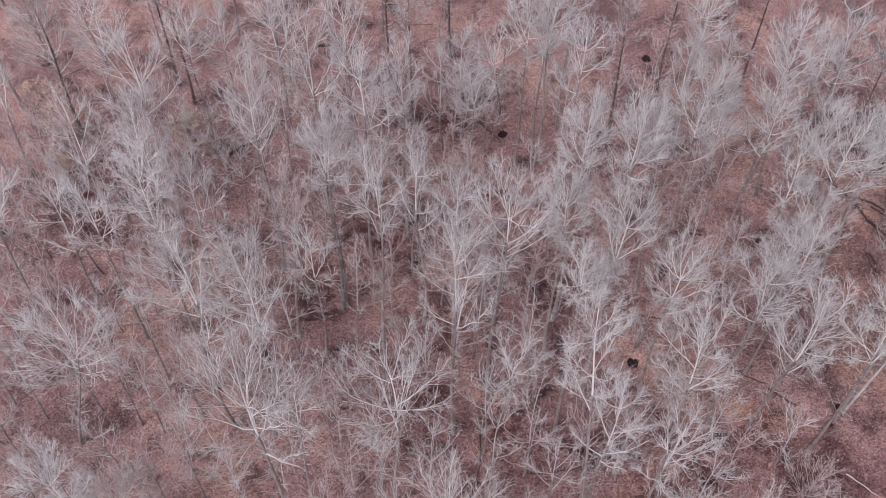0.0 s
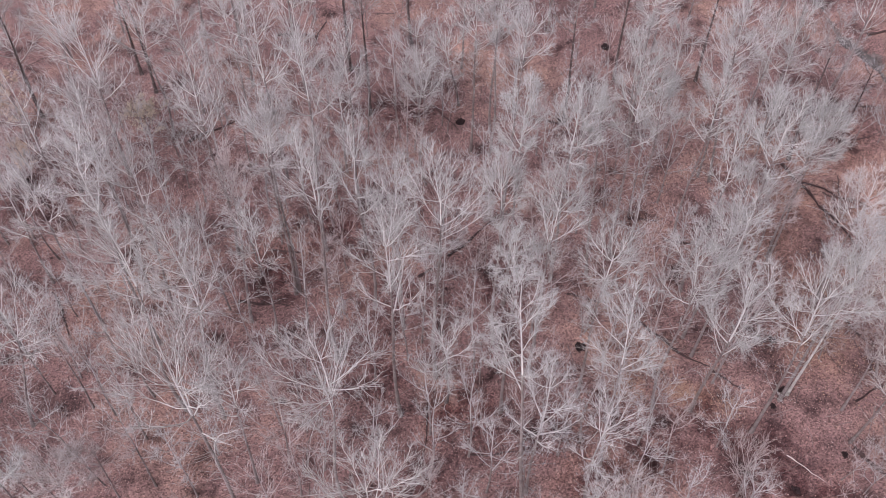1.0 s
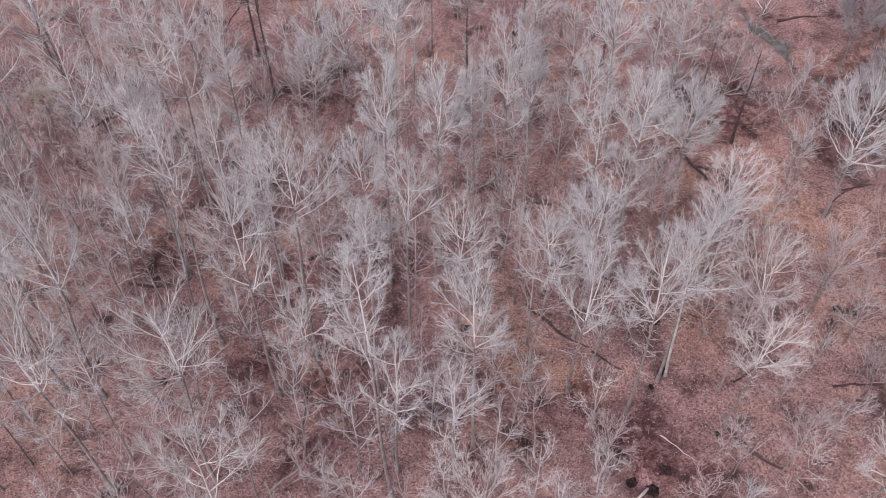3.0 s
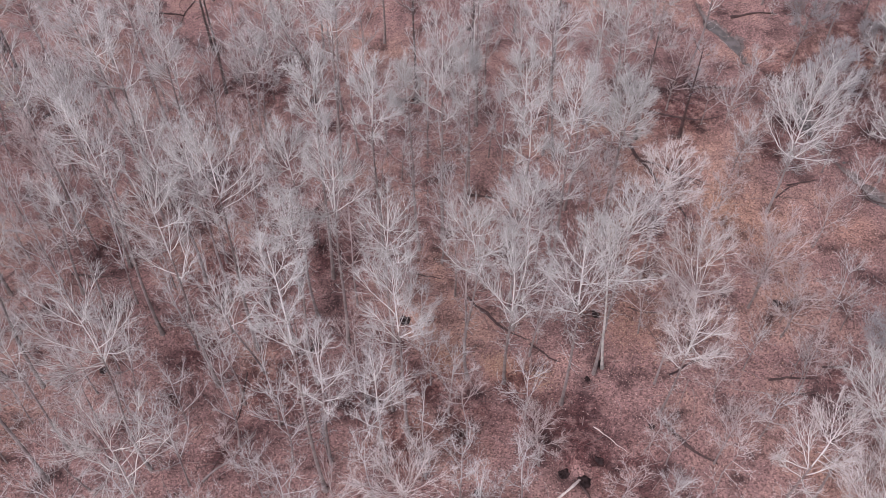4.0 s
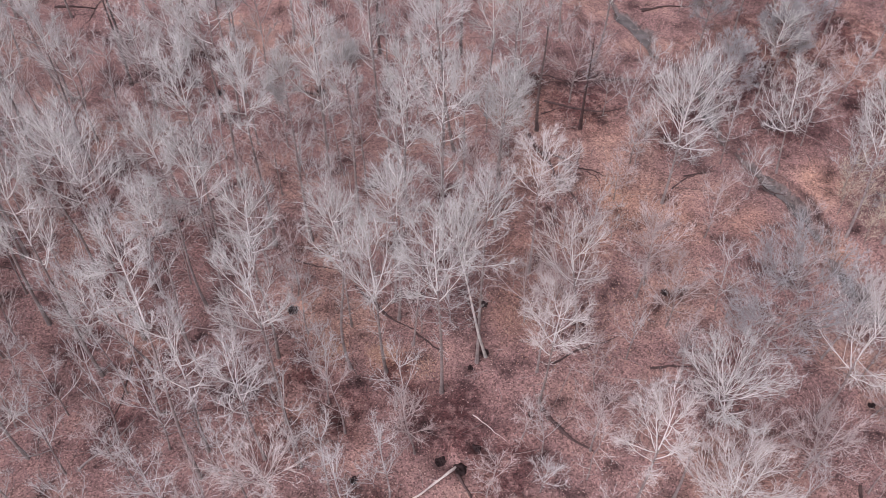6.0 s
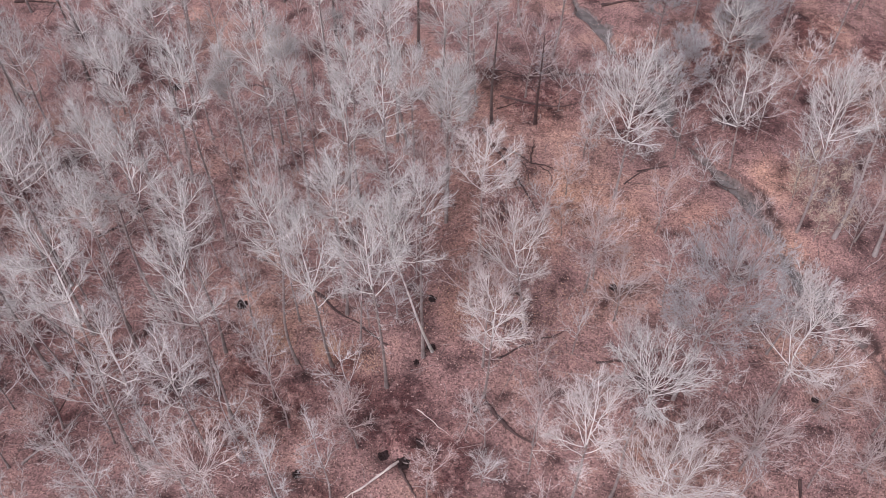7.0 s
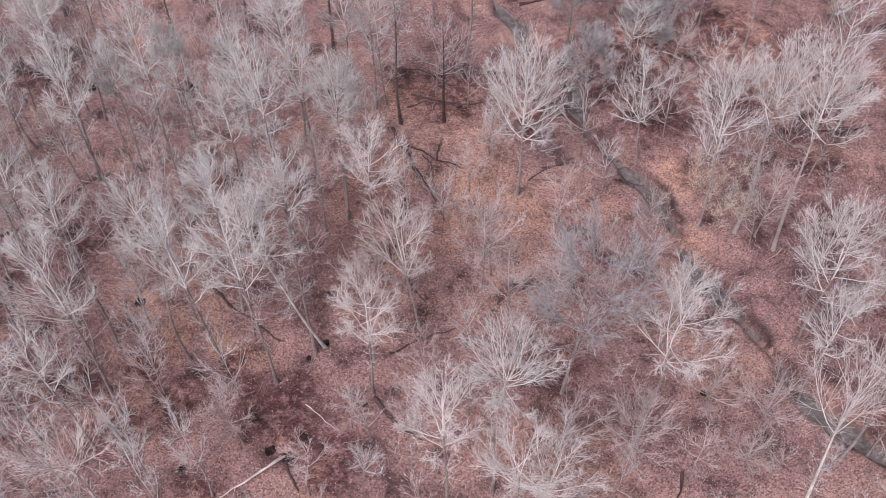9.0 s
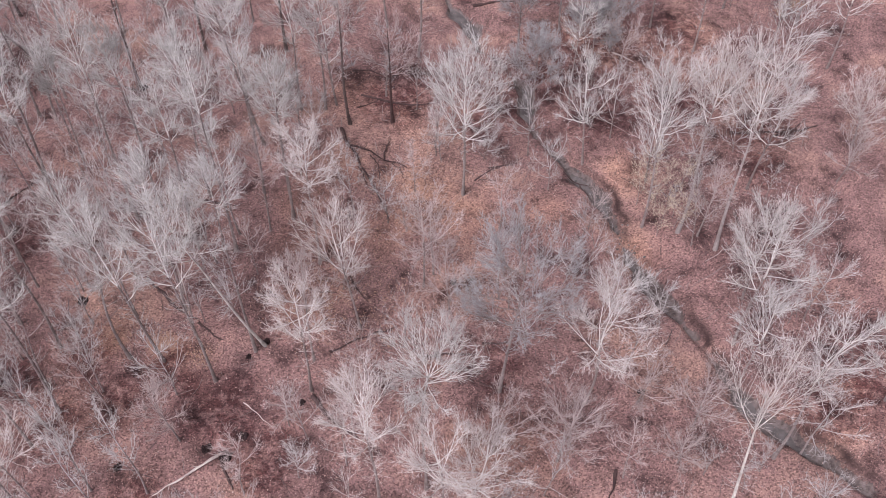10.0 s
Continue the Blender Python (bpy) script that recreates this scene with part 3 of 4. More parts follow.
bare_tree(51.4, 39.6, 15.0, 9.0, 1.6, "t", base=(50.4, 37.0), girth=0.14)
bare_tree(52.6, 28.4, 14.2, 6.0, 2.6, "w")
bare_tree(53.6, 31.5, 9.4, 3.9, 2.0, "p")
bare_tree(34.0, 33.8, 6.2, 3.0, 1.7, "g")
bare_tree(43.4, 24.0, 12.2, 5.6, 2.5, "p")
bare_tree(49.2, 17.4, 17.0, 8.8, 2.9, "y", base=(50.0, 16.7), girth=0.125, toward=(0.30, 2.5, 1.0, 4.2, 0.9))
bare_tree(52.2, 25.1, 11.9, 5.9, 1.8, "d")
bare_tree(41.9, 21.6, 4.7, 1.6, 1.8, "g")
bare_tree(47.9, 20.3, 3.0, 1.0, 1.5, "g")
bare_tree(-26.7, 52.6, 11.1, 4.7, 2.2, "d")
bare_tree(-22.3, 51.3, 12.6, 7.4, 1.9, "d")
bare_tree(-10.5, 49.2, 14.2, 9.2, 1.8, "d")
bare_tree(-5.7, 47.4, 15.7, 10.3, 1.8, "d")
bare_tree(-14.5, 51.9, 11.3, 6.3, 1.6, "d")
bare_tree(19.5, 50.9, 9.9, 4.2, 1.6, "d")
bare_tree(26.2, 48.9, 13.2, 7.3, 2.1, "d")
bare_tree(3.7, 49.3, 11.4, 4.8, 1.2, "s", base=(4.6, 52.5))
bare_tree(7.0, 47.4, 16.3, 10.6, 1.3, "d")
bare_tree(18.4, 31.5, 13.6, 10.4, 1.6, "d")
bare_tree(-17.9, 32.8, 15.9, 10.1, 1.5, "d")
bare_tree(-12.6, 33.3, 16.6, 10.8, 1.5, "d")
bare_tree(-14.0, 31.2, 20.1, 13.4, 1.5, "d")
bare_tree(-15.3, 35.4, 16.6, 10.5, 1.4, "d")
bare_tree(-16.9, 39.2, 15.7, 10.0, 1.5, "d")
bare_tree(-8.1, 34.0, 15.5, 10.8, 1.4, "g")
bare_tree(-5.6, 35.3, 18.3, 12.9, 1.3, "d")
bare_tree(1.0, 32.5, 16.9, 11.6, 1.2, "d")
bare_tree(6.4, 31.7, 17.3, 12.5, 1.2, "w")
bare_tree(6.8, 27.3, 17.1, 13.0, 1.2, "w")
bare_tree(-6.9, 32.4, 12.2, 7.1, 1.7, "s")
bare_tree(-5.9, 35.3, 17.9, 12.4, 1.5, "d")
bare_tree(-3.3, 45.5, 10.8, 4.7, 1.5, "d")
bare_tree(1.6, 52.3, 8.9, 3.1, 1.7, "d")
bare_tree(15.5, 39.0, 16.2, 11.5, 1.0, "w")
bare_tree(16.3, 48.9, 11.4, 5.0, 1.4, "d")
bare_tree(21.1, 45.5, 14.1, 8.2, 1.5, "d")
bare_tree(24.3, 48.0, 13.1, 6.4, 1.4, "s")
bare_tree(22.5, 40.3, 13.8, 9.7, 1.4, "d")
bare_tree(21.1, 36.5, 11.2, 5.9, 1.6, "d")
bare_tree(30.9, 50.3, 7.0, 2.4, 2.3, "g")
bare_tree(47.8, 50.1, 7.4, 2.7, 2.3, "g")
bare_tree(57.4, 46.3, 11.9, 5.7, 2.5, "d")
bare_tree(56.0, 40.4, 11.3, 5.2, 1.8, "d")
bare_tree(51.9, 36.8, 7.0, 2.4, 1.5, "g")
bare_tree(44.5, 28.0, 9.0, 4.7, 1.7, "d")
bare_tree(26.9, 27.4, 10.5, 5.1, 1.2, "g")
bare_tree(-6.6, 22.3, 14.0, 8.9, 1.4, "d")
bare_tree(23.4, 27.6, 17.5, 14.0, 1.5, "d")
bare_tree(23.4, 37.3, 9.3, 5.0, 1.4, "g")
bare_tree(25.0, 38.2, 14.4, 9.9, 1.3, "w")
bare_tree(55.4, 21.0, 7.8, 2.7, 2.1, "u")
bare_tree(53.5, 20.5, 15.0, 9.5, 2.1, "d")
bare_tree(16.4, 55.0, 14, 9, 1.7, "n", girth=0.125, base=(16.4, 55.0))
bare_tree(12.2, 50.5, 14, 9, 1.6, "n", girth=0.125, base=(12.2, 50.5))
bare_tree(22.6, 55.0, 14, 9, 1.6, "n", girth=0.125, base=(22.6, 55.0))
bare_tree(6.9, 49.7, 14, 8, 1.4, "d")
bare_tree(-3.6, 56.2, 14, 9, 1.7, "n", girth=0.125, base=(-3.6, 56.2))
bare_tree(9.7, 57.2, 13, 7, 1.7, "d")
bare_tree(1.0, 59.0, 14.5, 9.5, 1.8, "n", girth=0.125, base=(1.0, 59.0))
bare_tree(28.0, 47.0, 14, 9, 1.5, "n", girth=0.125, base=(28.0, 47.0))
bare_tree(-1.9, 51.3, 14, 9, 1.4, "n", girth=0.125, base=(-1.9, 51.3))
bare_tree(-19.6, 55.9, 14, 9, 1.5, "n", girth=0.125, base=(-19.6, 55.9))
bare_tree(-18.1, 53.8, 13.5, 9, 1.4, "n", girth=0.125, base=(-18.1, 53.8))
bare_tree(-25.9, 51.1, 13.5, 9, 1.5, "n", girth=0.125, base=(-25.9, 51.1))
bare_tree(31.1, 47.0, 9.5, 6.5, 0.9, "q", girth=0.13, base=(31.1, 47.0))
bare_tree(60.2, 24.2, 8, 3, 2.3, "s")
bare_tree(41.4, 20.3, 7, 2.6, 2.4, "g")
bare_tree(49.2, 22.6, 6, 2, 2.0, "g")
bare_tree(37.8, 20.6, 7, 2.4, 2.1, "g")
bare_tree(36.8, 17.6, 8.5, 3.2, 2.4, "p")
bare_tree(46.2, 23.4, 5.5, 2, 1.8, "g")
bare_tree(63.4, 44.6, 7, 2.5, 2.2, "r")
bare_tree(62.4, 41.0, 6, 2, 1.9, "g")
bare_tree(33.4, 32.6, 9.5, 4.0, 2.2, "g")
bare_tree(34.9, 30.1, 7.0, 2.6, 1.8, "g")


# ---- undergrowth ----
def sapling(x, y, high, seed, mat):
    """A thin young tree with a few fine ascending shoots."""
    rng = np.random.default_rng(seed)
    tree = tagged(new("sapling"), "thin bare sapling rising from the leaf litter", "sapling", "saplings of the undergrowth")
    tree.location = (x, y, float(ground_z(x, y)) - 0.05)
    s = np.linspace(0, 1, 7)
    stem = np.stack([np.cumsum(rng.normal(0, 0.035 * high, 7)) * s, np.cumsum(rng.normal(0, 0.035 * high, 7)) * s, s * high], 1)[None]
    r = (0.012 + 0.006 * high) * (1 - 0.8 * s)[None]
    part_mesh("trunk", mesh_from("trunk", *tubes(stem, r, 5), mats=(TRUNK_BARK,), smooth=True), tree)
    bp, br, _ = sprout(rng, stem, r, 14, (0.2, 1.0), 46, 0.42, 0.55, 4, 0.3, 0.2, 0.4)
    b2, r2, _ = sprout(rng, bp, br, 5, (0.2, 1.0), 40, 0.5, 0.6, 3, 0.25, 0.25, 0.25)
    b3, r3, _ = sprout(rng, b2, r2, 3, (0.2, 1.0), 40, 0.55, 0.7, 2, 0.2, 0.1, 0.15)
    r2, r3 = np.clip(r2, 0.005, 0.014), np.clip(r3, 0.005, 0.009)
    part_mesh("crown", mesh_from("crown", *joined([tubes(bp, br, 3), tubes(b2, r2, 3), tubes(b3, r3, 3)]), mats=(mat,)), tree)
    return tree


for x, y, high in ((40.5, 54.0, 10.5), (44.0, 57.0, 11.0), (47.5, 54.5, 10.0), (41.5, 49.5, 8.0), (45.8, 52.5, 7.5)):
    bare_tree(x, y, high, 0.45 * high, 1.9, "h")

# deeper wood beyond the places above
pick = random.Random(9)
stand = [(o.location.x, o.location.y) for o in scene.objects if o.name.startswith("tree")]
for i in range(900):
    x, y = pick.uniform(-36, 66), pick.uniform(20, 67)
    if not (y > 51 or (x < -19 and y > 24)) or creek_distance(np.array(x), np.array(y)) < 2.5:
        continue
    if min((x - a) ** 2 + (y - b) ** 2 for a, b in stand) > 4.2 ** 2:
        stand.append((x, y))
        high = pick.uniform(9.5, 16)
        bare_tree(x, y, high, high * pick.uniform(0.4, 0.55), pick.uniform(1.4, 2.3), "f")

CLEARINGS = [(23.2, 22.4, 2.6), (30.0, 42.5, 3.2), (45.5, 41.5, 2.6), (28.5, 23.0, 1.6), (17.0, 20.5, 1.5), (31.0, 29.0, 1.8), (35.5, 36.8, 2.0), (20.2, 19.6, 1.7)]
# thin young trees between the tall ones, closer together in the older wood
pick = random.Random(21)
for i in range(2600):
    x, y = pick.uniform(-30, 58), pick.uniform(14, 51)
    room = 1.75 if x < 4 and y > 28 else 2.0 if x < 20 else 2.7 if x < 31 else 2.3 if y > 43 else 3.2
    if any((x - a) ** 2 + (y - b) ** 2 < r * r for a, b, r in CLEARINGS):
        continue
    if creek_distance(np.array(x), np.array(y)) > 2.0 and min((x - a) ** 2 + (y - b) ** 2 for a, b in stand) > room ** 2:
        stand.append((x, y))
        high = pick.uniform(5.5, 12.0) if x < 20 else pick.uniform(3.5, 7.5)
        bare_tree(x, y, high, high * pick.uniform(0.24, 0.42), pick.uniform(1.0, 1.9), "u" if x > 31 and y > 43 else pick.choice("uuv"), girth=0.018 + 0.0045 * high)

pick = random.Random(5)
for i in range(110):
    x, y = pick.uniform(-28, 60), pick.uniform(13, 62)
    if creek_distance(np.array(x), np.array(y)) > 2.2:
        sapling(x, y, pick.uniform(2.0, 6.5), 300 + i, pick.choice((TWIG_PINK, TWIG_DULL, TWIG_DULL, TWIG_GREY)))


# ---- things on the floor ----
def fallen_log(x0, y0, x1, y1, thick, mat=DARK_BARK, words="dark fallen log lying in the leaves", lift=0.0):
    """A log or fallen branch from one end to the other, half sunk in the leaves."""
    rng = np.random.default_rng(int(abs(x0 * 31 + y0 * 57)))
    s = np.linspace(0, 1, 9)
    x, y = x0 + (x1 - x0) * s, y0 + (y1 - y0) * s
    long = float(np.hypot(x1 - x0, y1 - y0))
    bow = np.cumsum(rng.normal(0, 0.022 * long, 9)) * np.sin(np.pi * s) ** 0.5
    x, y = x + bow * (y1 - y0) / long, y - bow * (x1 - x0) / long
    z = ground_z(x, y) + thick * 0.45 + lift * s
    log = tagged(new("fallen_log"), words, "log", "logs on the forest floor")
    log.location = (x0, y0, float(z[0]))
    path = np.stack([x - x0, y - y0, z - z[0]], 1)[None]
    r = (thick * (0.95 - 0.68 * s) * rng.uniform(0.75, 1.2, 9))[None]
    part_mesh("trunk", mesh_from("trunk", *tubes(path, r, 9), mats=(mat,), smooth=True), log)
    bp, br, _ = sprout(rng, path, r, 6, (0.3, 0.95), 50, 0.22, 0.4, 4, 0.05, 0.2, 0.3)
    for a, b in zip(bp, br):
        part_mesh("branch_stub", mesh_from("branch_stub", *tubes(a[None], b[None], 5), mats=(mat,), smooth=True), log)
    return log


fallen_log(27.0, 24.6, 29.9, 21.8, 0.17)
fallen_log(33.7, 27.3, 36.8, 27.5, 0.10)
fallen_log(34.9, 26.4, 36.6, 26.8, 0.09)
fallen_log(23.0, 24.1, 25.0, 22.4, 0.035, DEAD_WOOD, "thin pale barkless stick on the leaves")
fallen_log(19.6, 29.6, 21.5, 28.3, 0.09)
fallen_log(15.7, 33.2, 18.3, 30.7, 0.10)
fallen_log(-7.9, 38.9, -5.6, 38.9, 0.08)
fallen_log(28.7, 33.4, 30.0, 31.3, 0.09)
fallen_log(0.9, 20.6, 3.6, 24.1, 0.10, TRUNK_BARK, "grey-brown fallen trunk among red leaves")
fallen_log(-9.6, 59.9, -6.2, 60.0, 0.12)
fallen_log(33.2, 52.3, 36.2, 52.3, 0.12)
fallen_log(28.7, 49.9, 34.9, 49.3, 0.11)
fallen_log(25.9, 32.4, 28.3, 31.8, 0.06)
fallen_log(2.5, 27.8, 1.0, 20.1, 0.06)
fallen_log(27.8, 27.6, 32.3, 29.8, 0.09)
fallen_log(22.0, 21.0, 18.6, 18.0, 0.10, DEAD_WOOD, "pale barkless fallen trunk broken off at its dark stump", 0.5)
fallen_log(22.1, 20.6, 23.1, 18.6, 0.12)
fallen_log(12.1, 50.4, 9.5, 51.2, 0.10)
fallen_log(37.2, 60.7, 40.9, 60.7, 0.14)
fallen_log(5.0, 24.2, 8.6, 24.8, 0.07)
fallen_log(37.1, 28.2, 39.0, 28.6, 0.09)
fallen_log(36.9, 25.5, 38.3, 25.1, 0.09)
fallen_log(-9.6, 34.8, -6.2, 34.4, 0.10)
fallen_log(-21.6, 35.5, -19.6, 31.9, 0.12)
fallen_log(-14.9, 48.6, -11.5, 51.1, 0.13)
fallen_log(18.1, 39.8, 20.6, 39.3, 0.11)
fallen_log(1.8, 36.6, 3.8, 37.9, 0.12)
fallen_log(11.3, 35.3, 14.4, 34.4, 0.08)
fallen_log(2.7, 52.3, 4.7, 49.7, 0.08)
fallen_log(15.9, 41.5, 18.0, 41.3, 0.13)
fallen_log(55.4, 46.0, 62.0, 46.5, 0.13)
fallen_log(54.4, 38.4, 55.0, 35.5, 0.10)
fallen_log(37.9, 42.6, 40.5, 43.4, 0.08)
fallen_log(58.4, 45.4, 61.8, 46.3, 0.09)
fallen_log(59.0, 45.0, 61.2, 47.2, 0.06)
fallen_log(47.9, 54.6, 49.5, 53.3, 0.07, DEAD_WOOD, "pale barkless fallen branch")
fallen_log(43.2, 42.6, 45.2, 41.6, 0.06, DARK_BARK, "dark wet branch lying across the creek", 0.3)
fallen_log(44.4, 41.9, 45.4, 39.6, 0.06, DARK_BARK, "dark wet branch lying along the creek bank")
fallen_log(44.4, 19.8, 43.8, 18.0, 0.12)

fallen_log(16.6, 32.2, 19.9, 29.8, 0.10)
fallen_log(3.7, 38.2, 8.0, 42.1, 0.11)
fallen_log(27.9, 52.6, 31.2, 52.0, 0.07)
fallen_log(28.4, 48.6, 30.2, 49.6, 0.06)
fallen_log(36.9, 41.4, 40.6, 43.8, 0.07)
fallen_log(47.5, 33.2, 49.2, 30.0, 0.07, DARK_BARK, "dark wet branch lying along the creek bank")


def fallen_top():
    """The dark broken-off top of a tree, lying with its forked limbs spread over the leaves."""
    rng = np.random.default_rng(64)
    top = tagged(new("fallen_treetop"), "dark fallen treetop with forked limbs on orange leaves", "fallen tree", "logs on the forest floor")
    ox, oy = 27.4, 46.5
    top.location = (ox, oy, float(ground_z(ox, oy)))
    for name, a, b, thick in (("trunk", (27.4, 46.5), (29.1, 42.5), 0.13), ("limb", (29.1, 42.5), (31.3, 37.5), 0.075), ("limb", (28.2, 44.8), (30.6, 43.1), 0.085),
                              ("limb", (30.6, 43.1), (32.6, 42.2), 0.055), ("limb", (30.6, 43.1), (30.9, 45.3), 0.06), ("limb", (28.6, 43.8), (29.7, 40.3), 0.06),
                              ("limb", (31.2, 42.8), (31.9, 41.2), 0.04), ("limb", (29.6, 43.7), (30.4, 41.4), 0.045)):
        s = np.linspace(0, 1, 8)
        bow = np.cumsum(rng.normal(0, 0.09, 8)) * np.sin(np.pi * s)
        x, y = a[0] + (b[0] - a[0]) * s + bow, a[1] + (b[1] - a[1]) * s + 0.4 * bow
        z = ground_z(x, y) + 0.06 + 0.18 * np.sin(np.pi * s)
        path = np.stack([x - ox, y - oy, z - top.location.z], 1)[None]
        r = (thick * (1 - 0.6 * s))[None]
        twig, tr, _ = sprout(rng, path, r, 5, (0.2, 1.0), 42, 0.28, 0.4, 3, 0.02, 0.2, 0.3)
        part_mesh(name, mesh_from(name, *joined([tubes(path, r, 7), tubes(twig, np.clip(tr, 0.012, 0.03), 4)]), mats=(DARK_BARK,), smooth=True), top)


fallen_top()


def rotten_stump(x, y, wide, high):
    """A dark crumbled stump with a ragged top and root flares."""
    rng = np.random.default_rng(int(abs(x * 91 + y * 17)))
    m = 14
    a = np.arange(m) * 2 * np.pi / m
    ring = []
    for r, z in ((1.9, 0.0), (1.35, 0.35), (1.05, 0.8), (0.7, 1.0), (0.35, 0.85), (0.02, 0.8)):
        ragged = 1 + rng.normal(0, 0.24, m) * (r > 0.1) + (0.3 * np.sin(3 * a + x) if r > 1.5 else 0)
        top = high * z * (1 + (rng.normal(0, 0.35, m) if z > 0.7 else 0))
        ring.append(np.stack([np.cos(a) * wide * r * ragged, np.sin(a) * wide * r * ragged, top + 0 * a], 1))
    v = np.concatenate(ring)
    k = len(ring)
    i, j = np.meshgrid(np.arange(k - 1), np.arange(m), indexing="ij")
    q = np.stack([i * m + j, i * m + (j + 1) % m, (i + 1) * m + (j + 1) % m, (i + 1) * m + j], -1).reshape(-1, 4)
    ob = tagged(new("stump", mesh_from("stump", v, q, mats=(ROT,), smooth=True)), "dark rotten crumbling stump in the leaves", "stump", "stumps on the forest floor")
    ob.location = (x, y, float(ground_z(x, y)) - 0.05)


ROT = bark_material("black_rotten_wood", (0.036, 0.020, 0.020), (0.014, 0.008, 0.008), 6.0)
for x, y, wide, high in ((23.8, 28.5, 0.24, 0.25), (22.9, 27.3, 0.17, 0.2), (16.3, 20.2, 0.27, 0.25), (21.1, 21.4, 0.30, 0.3), (23.2, 22.2, 0.28, 0.25),
                         (23.85, 32.0, 0.24, 0.2), (35.4, 33.0, 0.22, 0.25), (46.5, 25.0, 0.2, 0.15), (11.9, 31.5, 0.28, 0.3), (12.2, 51.0, 0.3, 0.3),
                         (4.7, 50.9, 0.3, 0.3), (16.2, 58.8, 0.3, 0.3), (26.4, 24.2, 0.16, 0.15), (-6.1, 27.7, 0.22, 0.2), (22.2, 20.9, 0.34, 0.35)):
    rotten_stump(x, y, wide, high)


def leafy_sapling(x, y, high, wide, leaf=TAN_LEAF, words="small tree still hung with dry tan leaves"):
    """A small tree that keeps its dry tan leaves."""
    rng = np.random.default_rng(int(abs(x * 13 + y * 29)))
    tree = tagged(new("sapling"), words, "sapling", "saplings that keep their leaves")
    tree.location = (x, y, float(ground_z(x, y)) - 0.05)
    s = np.linspace(0, 1, 7)
    stem = np.stack([0.05 * high * np.sin(3 * s), 0.04 * high * np.sin(4 * s), s * high], 1)[None]
    r = (0.02 + 0.008 * high) * (1 - 0.8 * s)[None]
    bp, br, _ = sprout(rng, stem, r, 22, (0.2, 1.0), 55, 0.36 * wide / 1.4, 0.5, 4, 0.2, 0.2, 0.5)
    b2, r2, _ = sprout(rng, bp, br, 6, (0.2, 1.0), 42, 0.5, 0.6, 3, 0.15, 0.2, 0.3)
    part_mesh("trunk", mesh_from("trunk", *joined([tubes(stem, r, 6), tubes(bp, br, 3), tubes(b2, np.clip(r2, 0.005, 0.012), 3)]), mats=(TRUNK_BARK,), smooth=True), tree)
    m = 2500
    at, _ = along_path(b2, rng.integers(0, len(b2), m), rng.uniform(0.1, 1, m))
    at += rng.normal(0, 0.06, at.shape)
    u = unit(rng.normal(size=(m, 3))) * rng.uniform(0.045, 0.09, m)[:, None]
    w = unit(np.cross(u, rng.normal(size=(m, 3)))) * rng.uniform(0.025, 0.05, m)[:, None]
    v = np.stack([at - u, at - w, at + u, at + w], 1).reshape(-1, 3)
    part_mesh("crown", mesh_from("crown", v, np.arange(4 * m).reshape(-1, 4), mats=(leaf,)), tree, "dry leaves")


leafy_sapling(-26.7, 49.0, 6.5, 1.4)
leafy_sapling(-17.2, 47.4, 5.4, 1.6, STRAW_LEAF, "small tree still hung with bleached straw-coloured leaves")
leafy_sapling(-25.2, 45.0, 3.5, 1.1)
leafy_sapling(61.2, 57.4, 4.5, 1.6, AMBER, "small tree still hung with orange-tan leaves")
for i, (x, y) in enumerate(((48.6, 38.6), (49.4, 37.6), (50.2, 37.4), (48.0, 39.6), (49.0, 36.8), (51.0, 38.0), (48.4, 40.6), (49.2, 39.4), (50.0, 40.8), (49.6, 42.2), (50.9, 39.6), (48.9, 41.8), (51.2, 41.2), (50.3, 38.4))):
    sapling(x, y, 2.6 + 0.3 * (i % 4), 900 + i, STRAW_LEAF)

# loose leaves and sticks over the whole floor
rng = np.random.default_rng(77)
n = 110000
lx, ly = rng.uniform(-30, 68, n), rng.uniform(10, 66, n)
keep = (creek_distance(lx, ly) > 1.3) | (rng.uniform(0, 1, n) < 0.22)
keep &= rng.uniform(0, 1, n) > 0.85 * blotch_at(lx, ly)
lx, ly = lx[keep], ly[keep]
n = len(lx)
mid = np.stack([lx, ly, np.maximum(ground_z(lx, ly), -1.125) + rng.uniform(0.015, 0.05, n)], 1)
turn = rng.uniform(0, 2 * np.pi, n)
size = rng.uniform(0.025, 0.055, n)
u = np.stack([np.cos(turn), np.sin(turn), rng.normal(0, 0.3, n)], 1) * size[:, None]
w = np.stack([-np.sin(turn), np.cos(turn), rng.normal(0, 0.3, n)], 1) * (size * rng.uniform(0.5, 0.9, n))[:, None]
v = np.stack([mid - u, mid - w, mid + u, mid + w], 1).reshape(-1, 3)
tagged(new("leaf_litter", mesh_from("leaf_litter", v, np.arange(4 * n).reshape(-1, 4), mats=(LEAVES,))), "loose curled brown and pinkish fallen leaves", "leaves", kind="stuff")

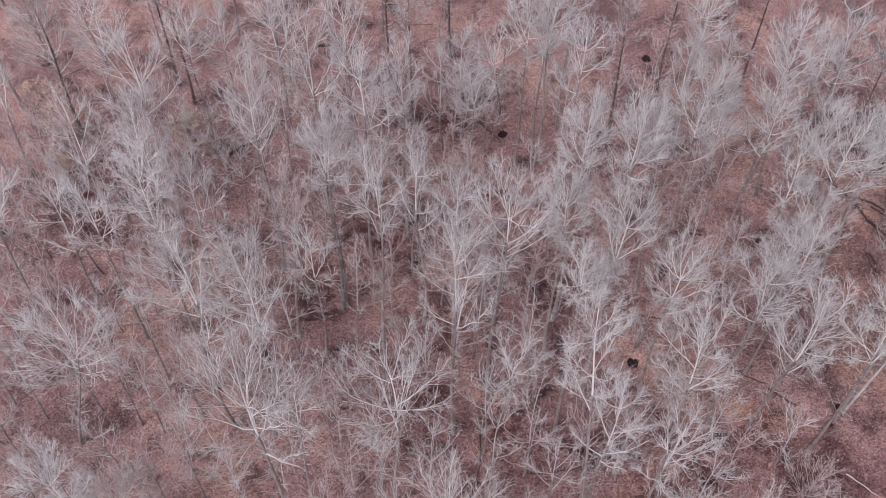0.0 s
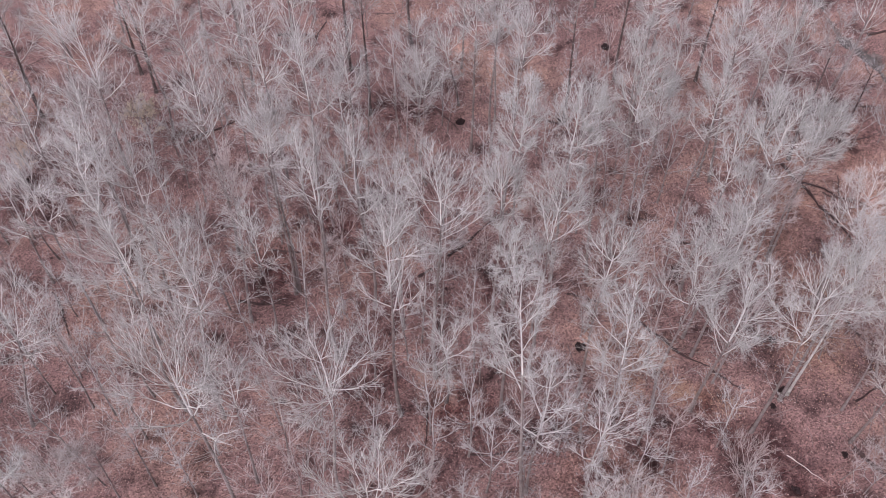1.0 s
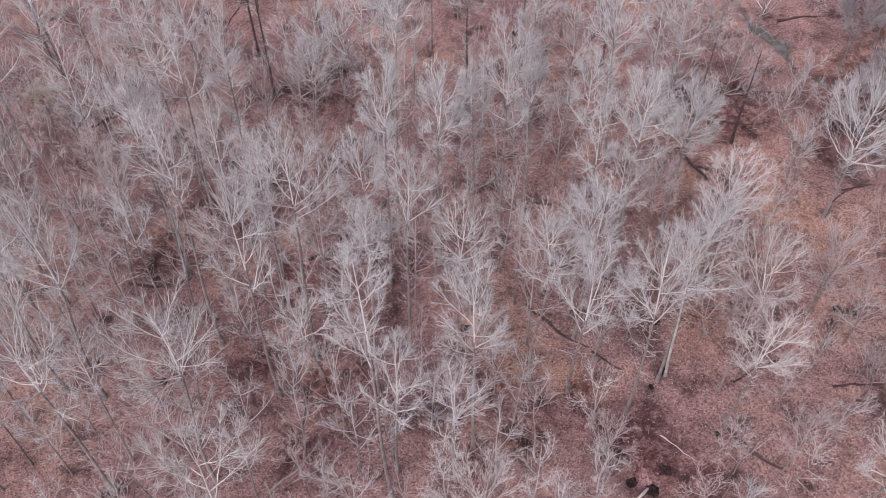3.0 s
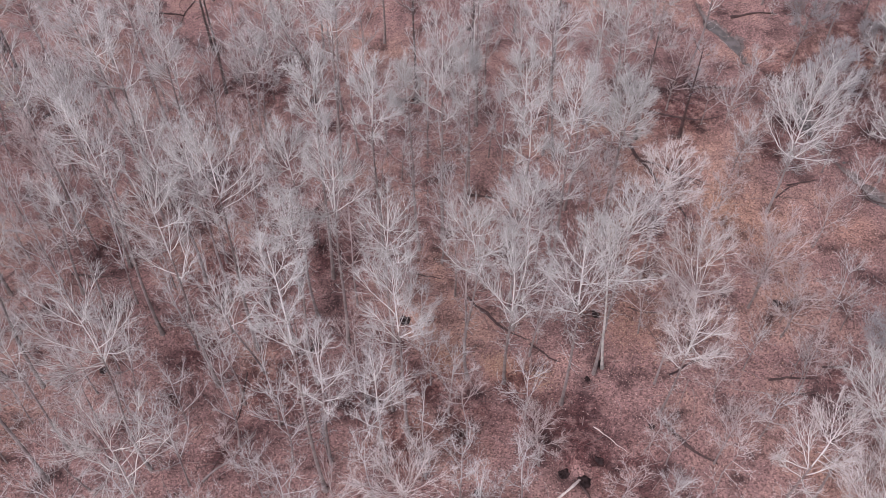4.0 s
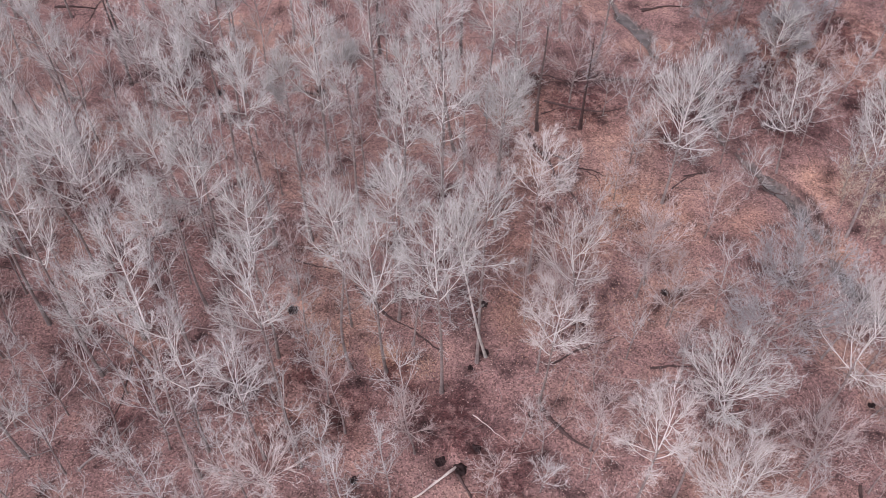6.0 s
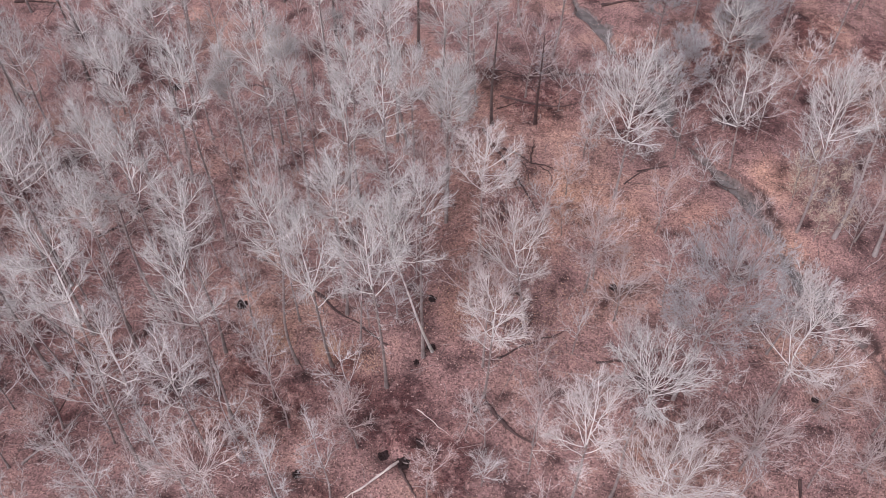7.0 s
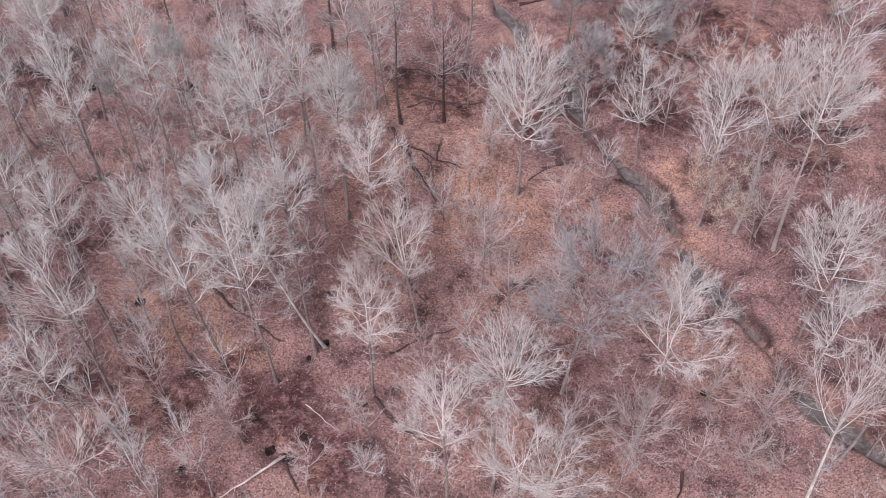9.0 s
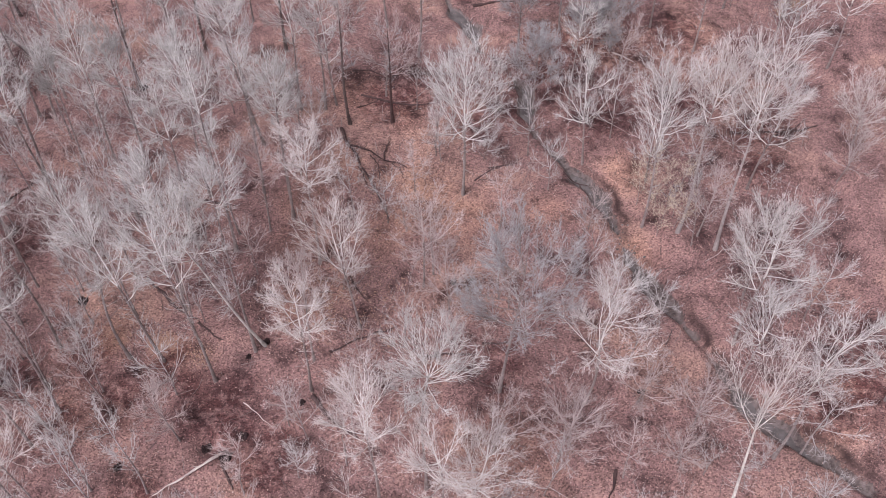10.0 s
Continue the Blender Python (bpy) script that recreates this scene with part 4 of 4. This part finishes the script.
# stones washed out in the creek's bed
count, m = 90, 8
along = rng.uniform(0, 1, count)
pick = rng.integers(5, 12, count)
mid = CREEK[pick] + (CREEK[pick + 1] - CREEK[pick]) * along[:, None] + rng.normal(0, 0.35, (count, 2))
big = rng.uniform(0.04, 0.13, count)
a = np.arange(m) * 2 * np.pi / m
rings = []
for r, z in ((1.0, -0.3), (1.05, 0.15), (0.7, 0.5)):
    round_ = r * big[:, None] * rng.uniform(0.75, 1.2, (count, m))
    rings.append(np.stack([mid[:, :1] + round_ * np.cos(a), mid[:, 1:] + round_ * np.sin(a) * 0.75, np.maximum(ground_z(mid[:, :1], mid[:, 1:]), -1.12) + z * big[:, None] + 0 * a], -1))
top = np.stack([mid[:, 0], mid[:, 1], np.maximum(ground_z(mid[:, 0], mid[:, 1]), -1.12) + 0.58 * big], -1)[:, None]
v = np.concatenate(rings + [top], 1)
i, j = np.meshgrid(np.arange(2), np.arange(m), indexing="ij")
q = np.stack([i * m + j, i * m + (j + 1) % m, (i + 1) * m + (j + 1) % m, (i + 1) * m + j], -1).reshape(1, -1, 4)
t = np.stack([2 * m + np.arange(m), 2 * m + (np.arange(m) + 1) % m, np.full(m, 3 * m)], -1)[None]
start = (np.arange(count) * (3 * m + 1))[:, None, None]
STONE = island_material("wet_creek_stone", [(0.0, (0.05, 0.045, 0.045)), (0.6, (0.10, 0.09, 0.088)), (1.0, (0.17, 0.155, 0.15))], 0.5)
tagged(new("creek_stones", mesh_from("creek_stones", v.reshape(-1, 3), (start + q).reshape(-1, 4), (start + t).reshape(-1, 3), mats=(STONE,), smooth=True)), "wet grey stones in the shallow creek bed", "stones", kind="stuff")

# drifts of brighter leaves below single trees
for x, y, wide, n in ((17.5, 28.3, 0.45, 380), (20.0, 27.1, 0.5, 200), (14.7, 28.5, 0.6, 250), (26.4, 31.5, 1.3, 700), (30.5, 31.0, 2.2, 800), (29.0, 37.0, 2.2, 600), (33.6, 39.5, 2.2, 600)):
    lx, ly = x + rng.normal(0, wide, n), y + rng.normal(0, wide, n)
    mid = np.stack([lx, ly, ground_z(lx, ly) + rng.uniform(0.02, 0.06, n)], 1)
    turn, size = rng.uniform(0, 2 * np.pi, n), rng.uniform(0.03, 0.07, n)
    u = np.stack([np.cos(turn), np.sin(turn), rng.normal(0, 0.3, n)], 1) * size[:, None]
    w = np.stack([-np.sin(turn), np.cos(turn), rng.normal(0, 0.3, n)], 1) * (size * 0.7)[:, None]
    v = np.stack([mid - u, mid - w, mid + u, mid + w], 1).reshape(-1, 3)
    tagged(new("leaf_drift", mesh_from("leaf_drift", v, np.arange(4 * n).reshape(-1, 4), mats=(AMBER,))), "drift of bright orange-tan fallen leaves", "leaves", kind="stuff")

n = 1900
x, y = rng.uniform(-30, 62, n), rng.uniform(10, 66, n)
a = rng.uniform(0, 2 * np.pi, n)
long = rng.gamma(2.0, 0.45, n) + 0.25
s = np.linspace(-0.5, 0.5, 4)
px, py = x[:, None] + np.cos(a)[:, None] * long[:, None] * s, y[:, None] + np.sin(a)[:, None] * long[:, None] * s
px[:, 1:3] += rng.normal(0, 0.05, (n, 2)) * long[:, None]
pz = ground_z(px, py) + 0.03
v, q, t = tubes(np.stack([px, py, pz], -1), (0.010 + 0.008 * long)[:, None] * np.linspace(1, 0.3, 4), 4)
tagged(new("fallen_sticks", mesh_from("fallen_sticks", v, q, t, mats=(STICKS,))), "broken twigs and sticks strewn on the leaves", "sticks", kind="stuff")
